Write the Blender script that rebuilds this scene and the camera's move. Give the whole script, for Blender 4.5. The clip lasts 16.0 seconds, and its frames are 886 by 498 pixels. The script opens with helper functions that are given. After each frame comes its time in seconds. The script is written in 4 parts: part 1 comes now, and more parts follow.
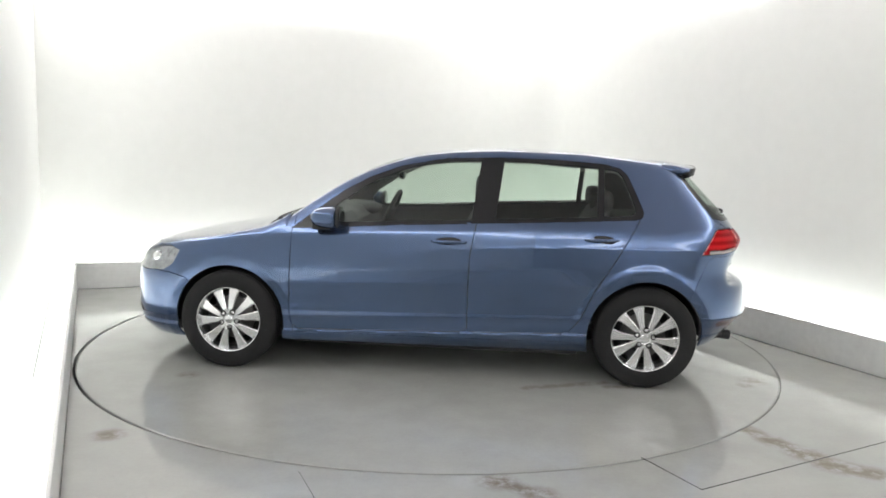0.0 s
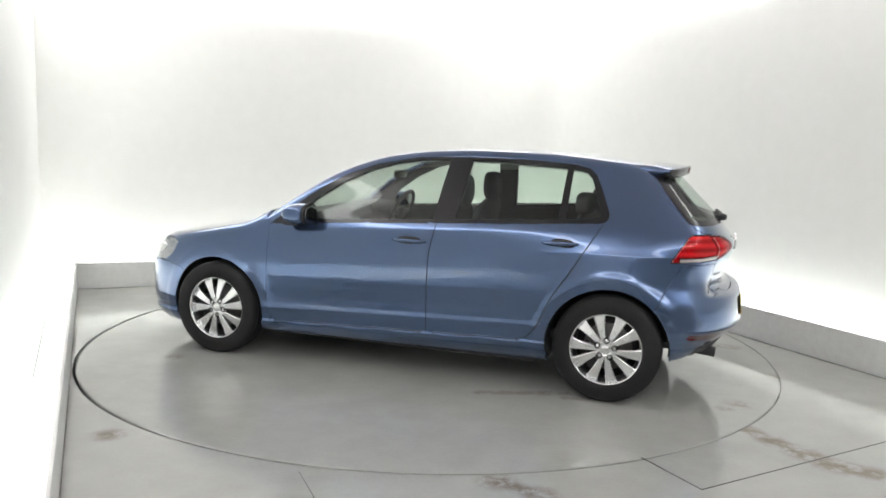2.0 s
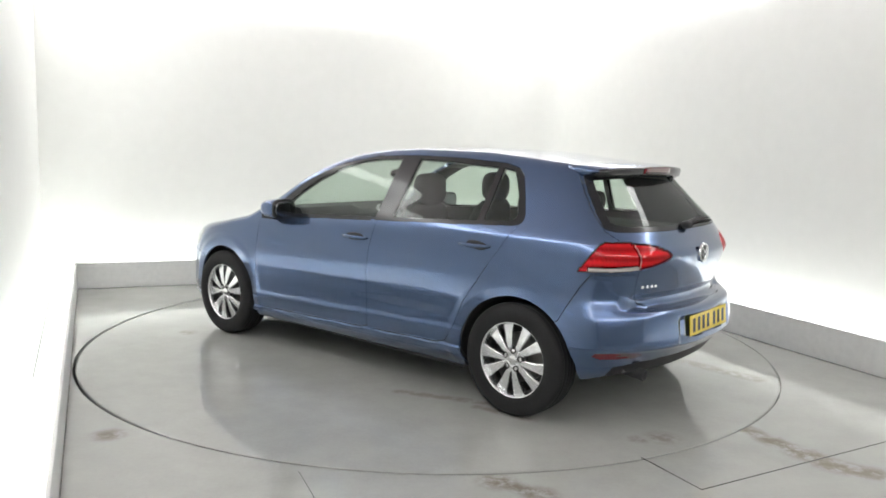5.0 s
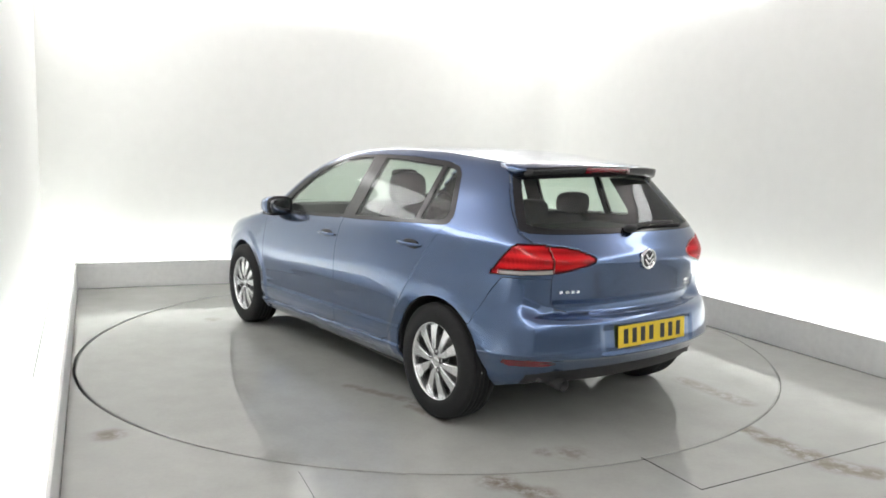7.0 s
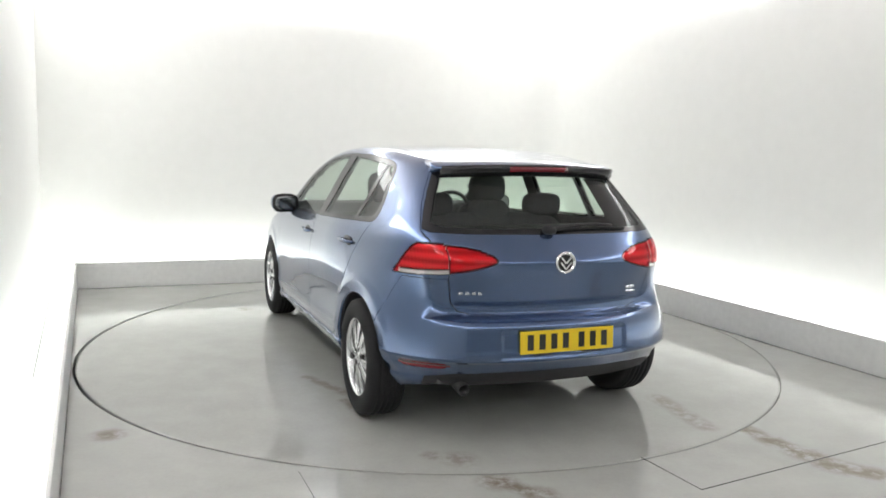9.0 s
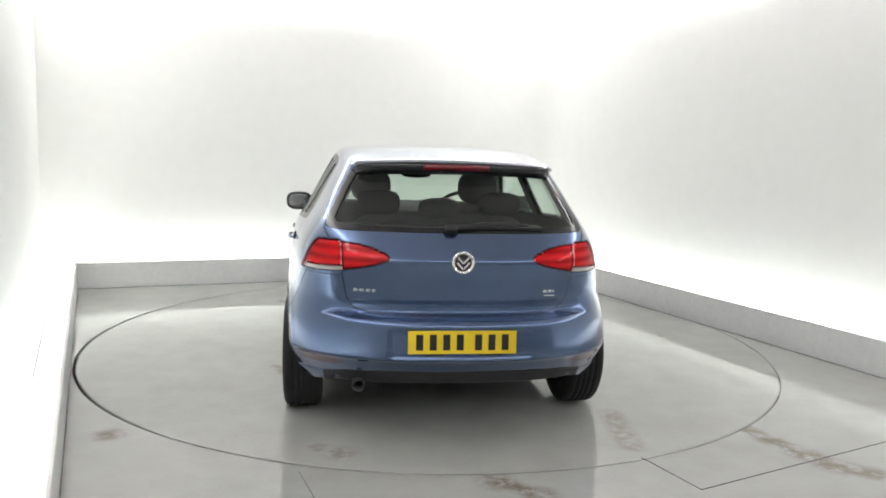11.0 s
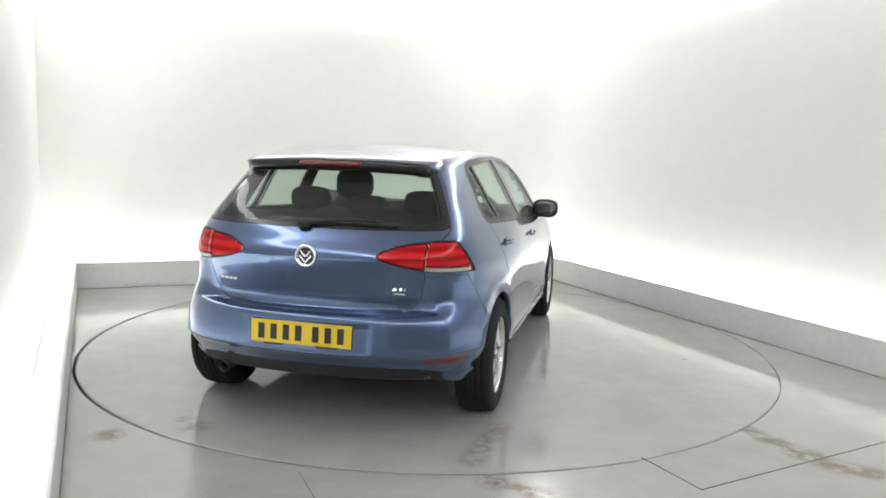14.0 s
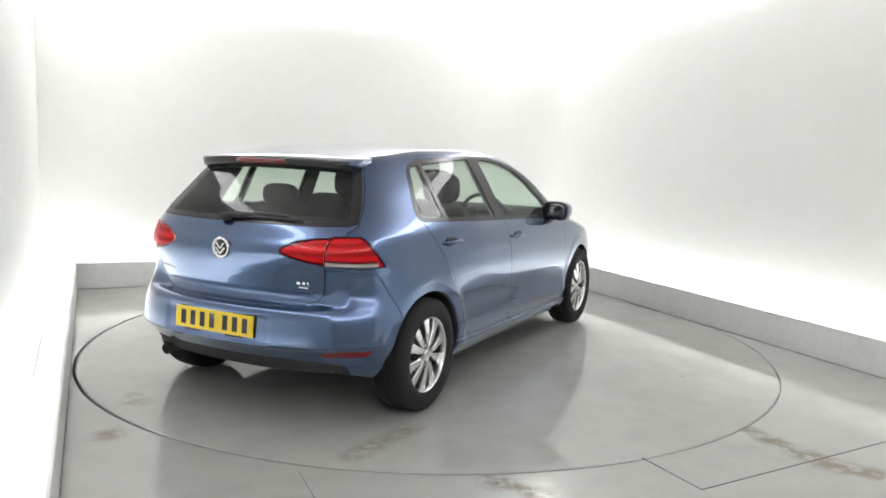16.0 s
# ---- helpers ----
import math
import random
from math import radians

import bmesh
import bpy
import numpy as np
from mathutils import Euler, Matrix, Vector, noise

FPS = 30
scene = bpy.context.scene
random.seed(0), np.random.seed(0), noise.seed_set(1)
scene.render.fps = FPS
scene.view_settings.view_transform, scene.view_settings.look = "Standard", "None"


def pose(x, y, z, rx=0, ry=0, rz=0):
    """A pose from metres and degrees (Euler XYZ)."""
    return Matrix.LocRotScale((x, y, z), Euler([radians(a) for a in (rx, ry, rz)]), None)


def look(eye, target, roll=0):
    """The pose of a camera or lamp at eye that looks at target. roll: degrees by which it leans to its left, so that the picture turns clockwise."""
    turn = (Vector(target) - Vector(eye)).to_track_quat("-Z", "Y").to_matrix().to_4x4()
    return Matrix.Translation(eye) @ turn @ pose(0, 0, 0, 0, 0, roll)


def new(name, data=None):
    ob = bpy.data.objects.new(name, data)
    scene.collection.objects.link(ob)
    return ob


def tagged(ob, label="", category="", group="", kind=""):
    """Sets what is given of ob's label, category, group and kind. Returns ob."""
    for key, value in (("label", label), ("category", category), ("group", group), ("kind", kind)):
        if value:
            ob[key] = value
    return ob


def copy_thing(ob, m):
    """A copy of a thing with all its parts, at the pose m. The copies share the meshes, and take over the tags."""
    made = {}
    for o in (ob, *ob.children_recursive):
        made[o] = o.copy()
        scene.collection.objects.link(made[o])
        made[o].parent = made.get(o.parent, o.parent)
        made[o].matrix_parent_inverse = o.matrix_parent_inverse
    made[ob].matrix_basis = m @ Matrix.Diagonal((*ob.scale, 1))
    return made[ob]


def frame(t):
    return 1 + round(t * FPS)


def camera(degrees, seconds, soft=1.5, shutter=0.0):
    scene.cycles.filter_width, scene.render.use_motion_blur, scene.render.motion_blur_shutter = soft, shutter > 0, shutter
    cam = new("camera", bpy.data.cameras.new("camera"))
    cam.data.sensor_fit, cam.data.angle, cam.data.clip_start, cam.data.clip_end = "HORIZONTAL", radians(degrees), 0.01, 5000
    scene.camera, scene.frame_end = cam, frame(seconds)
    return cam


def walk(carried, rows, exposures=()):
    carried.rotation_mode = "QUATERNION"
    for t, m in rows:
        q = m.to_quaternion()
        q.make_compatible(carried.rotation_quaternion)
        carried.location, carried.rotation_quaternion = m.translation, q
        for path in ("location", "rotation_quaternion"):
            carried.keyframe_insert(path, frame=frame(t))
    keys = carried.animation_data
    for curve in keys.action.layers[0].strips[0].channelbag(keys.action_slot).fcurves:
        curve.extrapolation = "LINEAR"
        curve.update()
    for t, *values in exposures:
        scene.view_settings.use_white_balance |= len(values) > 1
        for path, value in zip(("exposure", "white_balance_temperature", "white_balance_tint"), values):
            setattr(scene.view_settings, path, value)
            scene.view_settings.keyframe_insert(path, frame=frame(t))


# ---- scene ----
# ---- camera ----
FOV = 59.32
EYE = (0.0, -5.7871, 1.4674)
PAN, TILT, ROLL = 0.7243, 7.6255, 1.7024
AIM = (EYE[0] + math.sin(radians(PAN)) * math.cos(radians(TILT)),
       EYE[1] + math.cos(radians(PAN)) * math.cos(radians(TILT)),
       EYE[2] - math.sin(radians(TILT)))
cam = camera(FOV, 16.0, soft=1.7)
walk(cam, [(0.0, look(EYE, AIM, ROLL)), (16.0, look(EYE, AIM, ROLL))])
scene.view_settings.exposure = -0.05

# ---- world and lamps' strength ----
world = bpy.data.worlds.new("world")
scene.world = world
world.use_nodes = True
world.node_tree.nodes["Background"].inputs[0].default_value = (0.8, 0.85, 0.9, 1)
world.node_tree.nodes["Background"].inputs[1].default_value = 0.05
COVE_POWER = 7.5
TROUGH_POWER = 18.0

# turntable: turn in degrees at a time, the car's seat on it
YAW0, RATE = 174.729, -7.0429
SEAT = (-0.1022, 0.1209)
DISC_R = 2.452


def turn_at(t):
    return YAW0 + RATE * t


# ---- materials ----
def mat(name):
    m = bpy.data.materials.new(name)
    m.use_nodes = True
    n = m.node_tree.nodes
    return m, n, m.node_tree.links, n["Principled BSDF"]


def plain(name, colour, rough=0.5, metal=0.0, coat=0.0, grain=0.0, scale=60.0, bump=0.0):
    """A material with fine two-scale variation of colour, roughness and relief."""
    m, n, l, b = mat(name)
    b.inputs["Base Color"].default_value = (*colour, 1)
    b.inputs["Roughness"].default_value = rough
    b.inputs["Metallic"].default_value = metal
    b.inputs["Coat Weight"].default_value = coat
    b.inputs["Coat Roughness"].default_value = 0.02
    b.inputs["Coat IOR"].default_value = 1.5
    if grain or bump:
        co = n.new("ShaderNodeTexCoord")
        fine, broad = n.new("ShaderNodeTexNoise"), n.new("ShaderNodeTexNoise")
        fine.inputs["Scale"].default_value, broad.inputs["Scale"].default_value = scale, scale / 14
        l.new(co.outputs["Object"], fine.inputs["Vector"])
        l.new(co.outputs["Object"], broad.inputs["Vector"])
        add = n.new("ShaderNodeMath")
        add.operation = "ADD"
        l.new(fine.outputs["Fac"], add.inputs[0])
        l.new(broad.outputs["Fac"], add.inputs[1])
        r = n.new("ShaderNodeMapRange")
        r.inputs["From Min"].default_value, r.inputs["From Max"].default_value = 0.6, 1.4
        r.inputs["To Min"].default_value, r.inputs["To Max"].default_value = 1 - grain, 1 + grain
        l.new(add.outputs[0], r.inputs["Value"])
        mul = n.new("ShaderNodeVectorMath")
        mul.operation = "SCALE"
        mul.inputs[0].default_value = colour
        l.new(r.outputs["Result"], mul.inputs["Scale"])
        l.new(mul.outputs["Vector"], b.inputs["Base Color"])
        if bump:
            bp = n.new("ShaderNodeBump")
            bp.inputs["Strength"].default_value = bump
            bp.inputs["Distance"].default_value = 0.004
            l.new(fine.outputs["Fac"], bp.inputs["Height"])
            l.new(bp.outputs["Normal"], b.inputs["Normal"])
    return m


def glow(name, colour, power):
    m, n, l, b = mat(name)
    b.inputs["Base Color"].default_value = (0.8, 0.8, 0.8, 1)
    b.inputs["Emission Color"].default_value = (*colour, 1)
    b.inputs["Emission Strength"].default_value = power
    return m


WALL = plain("wall_paint", (0.85, 0.86, 0.835), 0.6, grain=0.02, scale=9, bump=0.05)
CEIL = plain("ceiling_paint", (0.86, 0.79, 0.80), 0.7, grain=0.02, scale=9)
# unseen wall behind the camera: assumed grey, so the car reflects less light
FRONT_WALL = plain("unseen_front_wall", (0.42, 0.425, 0.42), 0.55, grain=0.05, scale=6, bump=0.1)
KERB = plain("kerb_paint", (0.80, 0.81, 0.80), 0.45, grain=0.06, scale=22, bump=0.1)
LAMP_COVE = glow("cove_tube", (0.985, 1.0, 0.985), COVE_POWER)
LAMP_TROUGH = glow("trough_tube", (0.985, 1.0, 0.985), TROUGH_POWER)


def paint_floor(name, marks, streaks, strength, dull):
    """Glossy grey floor paint: broad tone patches, fine speckle, worn gloss, and rusty stains: marks rows (x, y, radius), streaks (x0, y0, x1, y1, half width)."""
    m, n, l, b = mat(name)
    co = n.new("ShaderNodeTexCoord")

    def noise_tex(scale, detail=4.0, rough=0.55):
        t = n.new("ShaderNodeTexNoise")
        t.inputs["Scale"].default_value, t.inputs["Detail"].default_value, t.inputs["Roughness"].default_value = scale, detail, rough
        l.new(co.outputs["Object"], t.inputs["Vector"])
        return t.outputs["Fac"]

    def math_node(op, a, c, d=None):
        k = n.new("ShaderNodeMath")
        k.operation = op
        for i, v in enumerate((a, c, d)):
            if v is None:
                continue
            if isinstance(v, (int, float)):
                k.inputs[i].default_value = v
            else:
                l.new(v, k.inputs[i])
        return k.outputs[0]

    def ramp(v, a, c, lo, hi):
        r = n.new("ShaderNodeMapRange")
        r.interpolation_type = "SMOOTHSTEP"
        for i, k in zip((1, 2, 3, 4), (a, c, lo, hi)):
            r.inputs[i].default_value = k
        l.new(v, r.inputs[0])
        return r.outputs[0]

    broad, mid, fine = noise_tex(0.8, 3.0), noise_tex(5.0, 5.0), noise_tex(46.0, 5.0, 0.7)
    tone = math_node("ADD", math_node("ADD", ramp(broad, 0.3, 0.7, 0.95, 1.05), ramp(mid, 0.3, 0.7, -0.035, 0.035)), ramp(fine, 0.2, 0.8, -0.03, 0.03))
    scale = n.new("ShaderNodeVectorMath")
    scale.operation = "SCALE"
    scale.inputs[0].default_value = FLOOR_TONE
    l.new(tone, scale.inputs["Scale"])
    colour = scale.outputs["Vector"]
    stain = None
    sep = n.new("ShaderNodeSeparateXYZ")
    l.new(co.outputs["Object"], sep.inputs[0])
    X, Y = sep.outputs[0], sep.outputs[1]
    for x0, y0, x1, y1, w in [(x, y, x + 0.001, y, r) for x, y, r in marks] + list(streaks):
        d = Vector((x1 - x0, y1 - y0))
        u = d.normalized()
        px, py = math_node("SUBTRACT", X, x0), math_node("SUBTRACT", Y, y0)
        t = math_node("ADD", math_node("MULTIPLY", px, u.x), math_node("MULTIPLY", py, u.y))
        t = math_node("MINIMUM", math_node("MAXIMUM", t, 0.0), d.length)
        ex = math_node("SUBTRACT", px, math_node("MULTIPLY", t, u.x))
        ey = math_node("SUBTRACT", py, math_node("MULTIPLY", t, u.y))
        dist = math_node("SQRT", math_node("ADD", math_node("MULTIPLY", ex, ex), math_node("MULTIPLY", ey, ey)), 0)
        one = ramp(dist, w, w * 0.15, 0.0, 1.0)
        stain = one if stain is None else math_node("MAXIMUM", stain, one)
    rough = ramp(noise_tex(2.2, 4.0), 0.3, 0.7, dull, dull * 2.2)
    if stain is not None:
        patch = math_node("MULTIPLY", stain, ramp(noise_tex(11.0, 6.0, 0.7), 0.34, 0.58, 0.0, strength))
        mix = n.new("ShaderNodeMix")
        mix.data_type = "RGBA"
        l.new(patch, mix.inputs["Factor"])
        l.new(colour, mix.inputs["A"])
        mix.inputs["B"].default_value = (0.20, 0.162, 0.122, 1)
        colour = mix.outputs["Result"]
        rough = math_node("ADD", rough, math_node("MULTIPLY", patch, 0.15))
    l.new(colour, b.inputs["Base Color"])
    l.new(rough, b.inputs["Roughness"])
    b.inputs["IOR"].default_value = 1.62
    bp = n.new("ShaderNodeBump")
    bp.inputs["Strength"].default_value, bp.inputs["Distance"].default_value = 0.06, 0.003
    l.new(mid, bp.inputs["Height"])
    l.new(bp.outputs["Normal"], b.inputs["Normal"])
    return m


FLOOR_TONE = (0.440, 0.448, 0.425)
FLOOR = paint_floor("floor_paint", [(-1.577, -2.089, 0.12), (0.312, -2.515, 0.13), (0.483, -2.64, 0.12)],
                    [(1.699, -1.743, 1.769, -1.926, 0.09), (1.769, -1.926, 1.865, -2.099, 0.11), (1.865, -2.099, 1.943, -2.253, 0.14),
                     (1.943, -2.253, 2.118, -2.352, 0.13), (0.312, -2.515, 0.483, -2.64, 0.08)], 0.85, 0.07)
DISC = paint_floor("disc_paint", [(-2.18, 0.69, 0.13), (-2.10, 0.80, 0.08), (0.05, -1.86, 0.03), (1.4, 1.2, 0.1)], [(-1.70, -0.81, -2.18, -0.75, 0.10), (-1.2, 0.9, -0.7, 1.1, 0.06), (-1.55, 0.95, -1.2, 0.99, 0.05)], 0.5, 0.045)
GAP = plain("gap_dark", (0.02, 0.02, 0.02), 0.8)


# ---- mesh helpers ----
def mesh_ob(name, verts, faces, material, parent=None, smooth=False, label=""):
    me = bpy.data.meshes.new(name)
    me.from_pydata([tuple(map(float, v)) for v in verts], [], [tuple(map(int, f)) for f in faces])
    me.materials.append(material)
    if smooth:
        me.polygons.foreach_set("use_smooth", [True] * len(me.polygons))
    me.update()
    ob = new(name, me)
    if parent is not None:
        ob.parent = parent
    if label:
        ob["label"] = label
    return ob


def part(name, bm, material, parent=None, label="", smooth=False):
    me = bpy.data.meshes.new(name)
    bmesh.ops.recalc_face_normals(bm, faces=bm.faces)
    bm.to_mesh(me)
    bm.free()
    me.materials.append(material)
    if smooth:
        me.polygons.foreach_set("use_smooth", [True] * len(me.polygons))
    ob = new(name, me)
    if parent is not None:
        ob.parent = parent
    if label:
        ob["label"] = label
    return ob


def prism(outline, z0, z1, bevel=0.0):
    """An upright prism over a plan outline."""
    bm = bmesh.new()
    low = [bm.verts.new((x, y, z0)) for x, y in outline]
    top = [bm.verts.new((x, y, z1)) for x, y in outline]
    k = len(outline)
    bm.faces.new(low[::-1])
    bm.faces.new(top)
    for i in range(k):
        bm.faces.new((low[i], low[(i + 1) % k], top[(i + 1) % k], top[i]))
    if bevel:
        bmesh.ops.bevel(bm, geom=bm.edges[:], offset=bevel, segments=2, affect="EDGES", profile=0.5)
    return bm


# ---- the room: a rectangle turned against the camera ----
CEIL_Z = 3.05
KERB_H = 0.25
INNER = [(-3.384, 1.551), (1.135, 3.312), (4.975, -4.828), (0.396, -7.093)]   # inner foot of the kerb, clockwise from above


def shift(poly, d):
    """The outline moved outward by d (clockwise order)."""
    out, k = [], len(poly)
    for i in range(k):
        p, q, r = (Vector(poly[j % k]) for j in (i - 1, i, i + 1))
        a, b = (q - p).normalized(), (r - q).normalized()
        na, nb = Vector((-a.y, a.x)), Vector((-b.y, b.x))
        s = (na + nb) / (1 + na.dot(nb))
        out.append(tuple(q + s * d))
    return out


KERB_OUT = shift(INNER, 0.018)
WALL_IN = shift(INNER, 0.30)
WALL_OUT = shift(INNER, 0.42)
SIDES = ("back", "right", "front", "left")
for i, side in enumerate(SIDES):
    j = (i + 1) % 4
    k = part("kerb_" + side, prism([INNER[i], KERB_OUT[i], KERB_OUT[j], INNER[j]], 0, KERB_H, 0.004), KERB)
    tagged(k, "low white painted kerb along the studio wall", "kerb", kind="structure")
    w = part("wall_" + side, prism([WALL_IN[i], WALL_OUT[i], WALL_OUT[j], WALL_IN[j]], -0.05, CEIL_Z), FRONT_WALL if side == "front" else WALL)
    tagged(w, "unseen studio wall behind the camera, grey to darken reflections" if side == "front" else "plain white painted studio wall", "wall", kind="structure")
tagged(part("ceiling", prism(WALL_OUT, CEIL_Z, CEIL_Z + 0.1), CEIL), "pale pinkish-white studio ceiling", "ceiling", kind="structure")
for name, m, off, z0, z1, word in (("trough_light", LAMP_TROUGH, 0.12, 0.02, 0.06, "fluorescent strip hidden behind the kerb"),
                                   ("cove_light", LAMP_COVE, 0.278, 2.74, 2.99, "bright strip light under the ceiling")):
    a, b = shift(INNER, off), shift(INNER, off + (0.045 if z0 < 1 else 0.020))
    # the front cove strip is out of view, added to brighten the car's near side
    for i in ((0, 1, 3) if z0 < 1 else range(4)):
        j = (i + 1) % 4
        A = [Vector(v) for v in (a[i], b[i], b[j], a[j])]
        if z0 < 1 and i == 3:   # cut short of the camera, to darken what the car's doors reflect
            A[0], A[1] = A[0].lerp(A[3], 0.34), A[1].lerp(A[2], 0.34)
        d = (A[3] - A[0]).normalized() * (0.02 if z0 < 1 else 0.22)
        n = Vector((-d.y, d.x)).normalized()
        if z0 < 1:
            tray = prism([A[0] + d, A[1] + d, A[2] - d, A[3] - d], 0.0, z0 - 0.002)
        else:
            tray = prism([A[1] + d - n * 0.006, A[1] + d, A[2] - d, A[2] - d - n * 0.006], z0 - 0.004, z1 + 0.004)
        body = part(name, tray, KERB)
        tagged(body, word, "strip light", group=name)
        part("diffuser", prism([A[0] + d, A[1] + d - n * 0.008, A[2] - d - n * 0.008, A[3] - d], z0, z1), m, body, "glowing white diffuser")

# floor with a round hole, gap ring and the disc
SEG = 240
ring = lambda r, z: [(r * math.cos(2 * math.pi * i / SEG), r * math.sin(2 * math.pi * i / SEG), z) for i in range(SEG)]


def disc_mesh(name, r, z0, z1, material):
    v = ring(r - 0.003, z1) + ring(r, z1 - 0.003) + ring(r, z0) + [(0, 0, z1)]
    f = []
    for i in range(SEG):
        j = (i + 1) % SEG
        f += [(3 * SEG, i, j), (i, SEG + i, SEG + j, j), (SEG + i, 2 * SEG + i, 2 * SEG + j, SEG + j)]
    return mesh_ob(name, v, f, material, turntable)


turntable = new("turntable")
disc_mesh("deck", DISC_R - 0.006, -0.04, 0.0, DISC)
ev, ef = ring(DISC_R - 0.005, 0.0) + ring(DISC_R, -0.001) + ring(DISC_R, -0.04), []
for i in range(SEG):
    j = (i + 1) % SEG
    ef += [(i, SEG + i, SEG + j, j), (SEG + i, 2 * SEG + i, 2 * SEG + j, SEG + j)]
mesh_ob("rim_edge", ev, ef, DISC, turntable, label="worn steel rim of the disc")
tagged(turntable, "round grey painted steel turntable set flush in the floor", "turntable")


def floor_mesh():
    far = WALL_OUT
    v = [(x - 0.006, y - 0.005, z) for x, y, z in ring(DISC_R + 0.0095, 0.0) + ring(DISC_R + 0.0095, -0.05)]
    outer = []
    for i in range(SEG):
        a = 2 * math.pi * i / SEG
        d = Vector((math.cos(a), math.sin(a)))
        best = 9e9
        for k in range(4):
            p, q = Vector(far[k]), Vector(far[(k + 1) % 4])
            e = q - p
            den = d.x * e.y - d.y * e.x
            if abs(den) < 1e-9:
                continue
            s = (p.x * e.y - p.y * e.x) / den
            u = (p.x * d.y - p.y * d.x) / den
            if s > 0 and -1e-6 <= u <= 1 + 1e-6:
                best = min(best, s)
        outer.append((d.x * best, d.y * best, 0.0))
    v += outer
    f = []
    for i in range(SEG):
        j = (i + 1) % SEG
        f += [(i, 2 * SEG + i, 2 * SEG + j, j), (SEG + i, i, j, SEG + j)]
    return v, f


tagged(mesh_ob("floor", *floor_mesh(), FLOOR), "grey painted concrete studio floor with brown stains", "floor", kind="structure")
tagged(mesh_ob("pit", ring(DISC_R + 0.05, -0.05) + [(0, 0, -0.05)], [(SEG, i, (i + 1) % SEG) for i in range(SEG)], GAP),
       "dark pit under the turntable rim", "pit", kind="structure")


def joint(name, p, q, w=0.006):
    """A narrow dark joint in the floor."""
    p, q = Vector(p), Vector(q)
    d = (q - p).normalized()
    n = Vector((-d.y, d.x)) * w / 2
    ob = part(name, prism([tuple(p - n), tuple(q - n), tuple(q + n), tuple(p + n)], -0.003, 0.0012), GAP)
    return tagged(ob, "narrow dark joint in the grey floor", "floor joint", kind="structure")


joint("floor_joint", (1.033, -2.208), (1.208, -2.552), 0.004)
joint("floor_joint", (1.208, -2.552), (4.198, -0.946), 0.006)
joint("floor_joint", (-0.571, -2.468), (-0.302, -3.104), 0.0015)
LINE = [Vector(v) for v in (INNER[0], INNER[1], INNER[2], INNER[3])]
for i, side_name in enumerate(SIDES):
    j = (i + 1) % 4
    d = (LINE[j] - LINE[i]).normalized()
    n = Vector((d.y, -d.x)) * 0.004
    joint("kerb_foot_joint", LINE[i] + n + d * 0.01, LINE[j] + n - d * 0.01, 0.002 if side_name == "left" else 0.006)
joint("wall_foot_joint", (-3.654, 1.612), (-2.390, -1.224), 0.008)


def corner_fillet(i, r):
    """A concave curve that rounds the wall corner i."""
    c = Vector(WALL_IN[i])
    a = (Vector(WALL_IN[i - 1]) - c).normalized()
    b = (Vector(WALL_IN[(i + 1) % 4]) - c).normalized()
    half = math.acos(a.dot(b)) / 2
    mid = c + (a + b).normalized() * (r / math.sin(half))
    p, q = c + a * (r / math.tan(half)), c + b * (r / math.tan(half))
    v0, v1 = p - mid, q - mid
    ang = v0.angle_signed(v1)
    arc = []
    for k in range(25):
        t = -ang * k / 24
        arc.append((mid.x + v0.x * math.cos(t) - v0.y * math.sin(t), mid.y + v0.x * math.sin(t) + v0.y * math.cos(t)))
    return prism(arc + [tuple(c + (c - mid) * 0.05)], 0.0, CEIL_Z)


tagged(part("wall_corner", corner_fillet(1, 0.35), WALL, smooth=False), "rounded white corner between two studio walls", "wall", kind="structure")

# ---- the car's outer form (x forward, y left, z up, origin under the middle of the wheelbase) ----
WB = 1.318
WHEEL_R = 0.316


def curve(xs, ys):
    """A smooth monotone-safe cubic through the given stations."""
    xs, ys = np.array(xs, float), np.array(ys, float)
    d = np.diff(ys) / np.diff(xs)
    m = np.empty_like(ys)
    m[0], m[-1] = d[0], d[-1]
    h = np.diff(xs)
    for i in range(1, len(xs) - 1):
        if d[i - 1] * d[i] <= 0:
            m[i] = 0
        else:
            w1, w2 = 2 * h[i] + h[i - 1], h[i] + 2 * h[i - 1]
            m[i] = (w1 + w2) / (w1 / d[i - 1] + w2 / d[i])

    def at(x):
        x = np.clip(x, xs[0], xs[-1])
        k = np.clip(np.searchsorted(xs, x) - 1, 0, len(xs) - 2)
        hh = xs[k + 1] - xs[k]
        t = (x - xs[k]) / hh
        return ((1 + 2 * t) * (1 - t) ** 2 * ys[k] + t * (1 - t) ** 2 * hh * m[k]
                + t * t * (3 - 2 * t) * ys[k + 1] + t * t * (t - 1) * hh * m[k + 1])
    return at


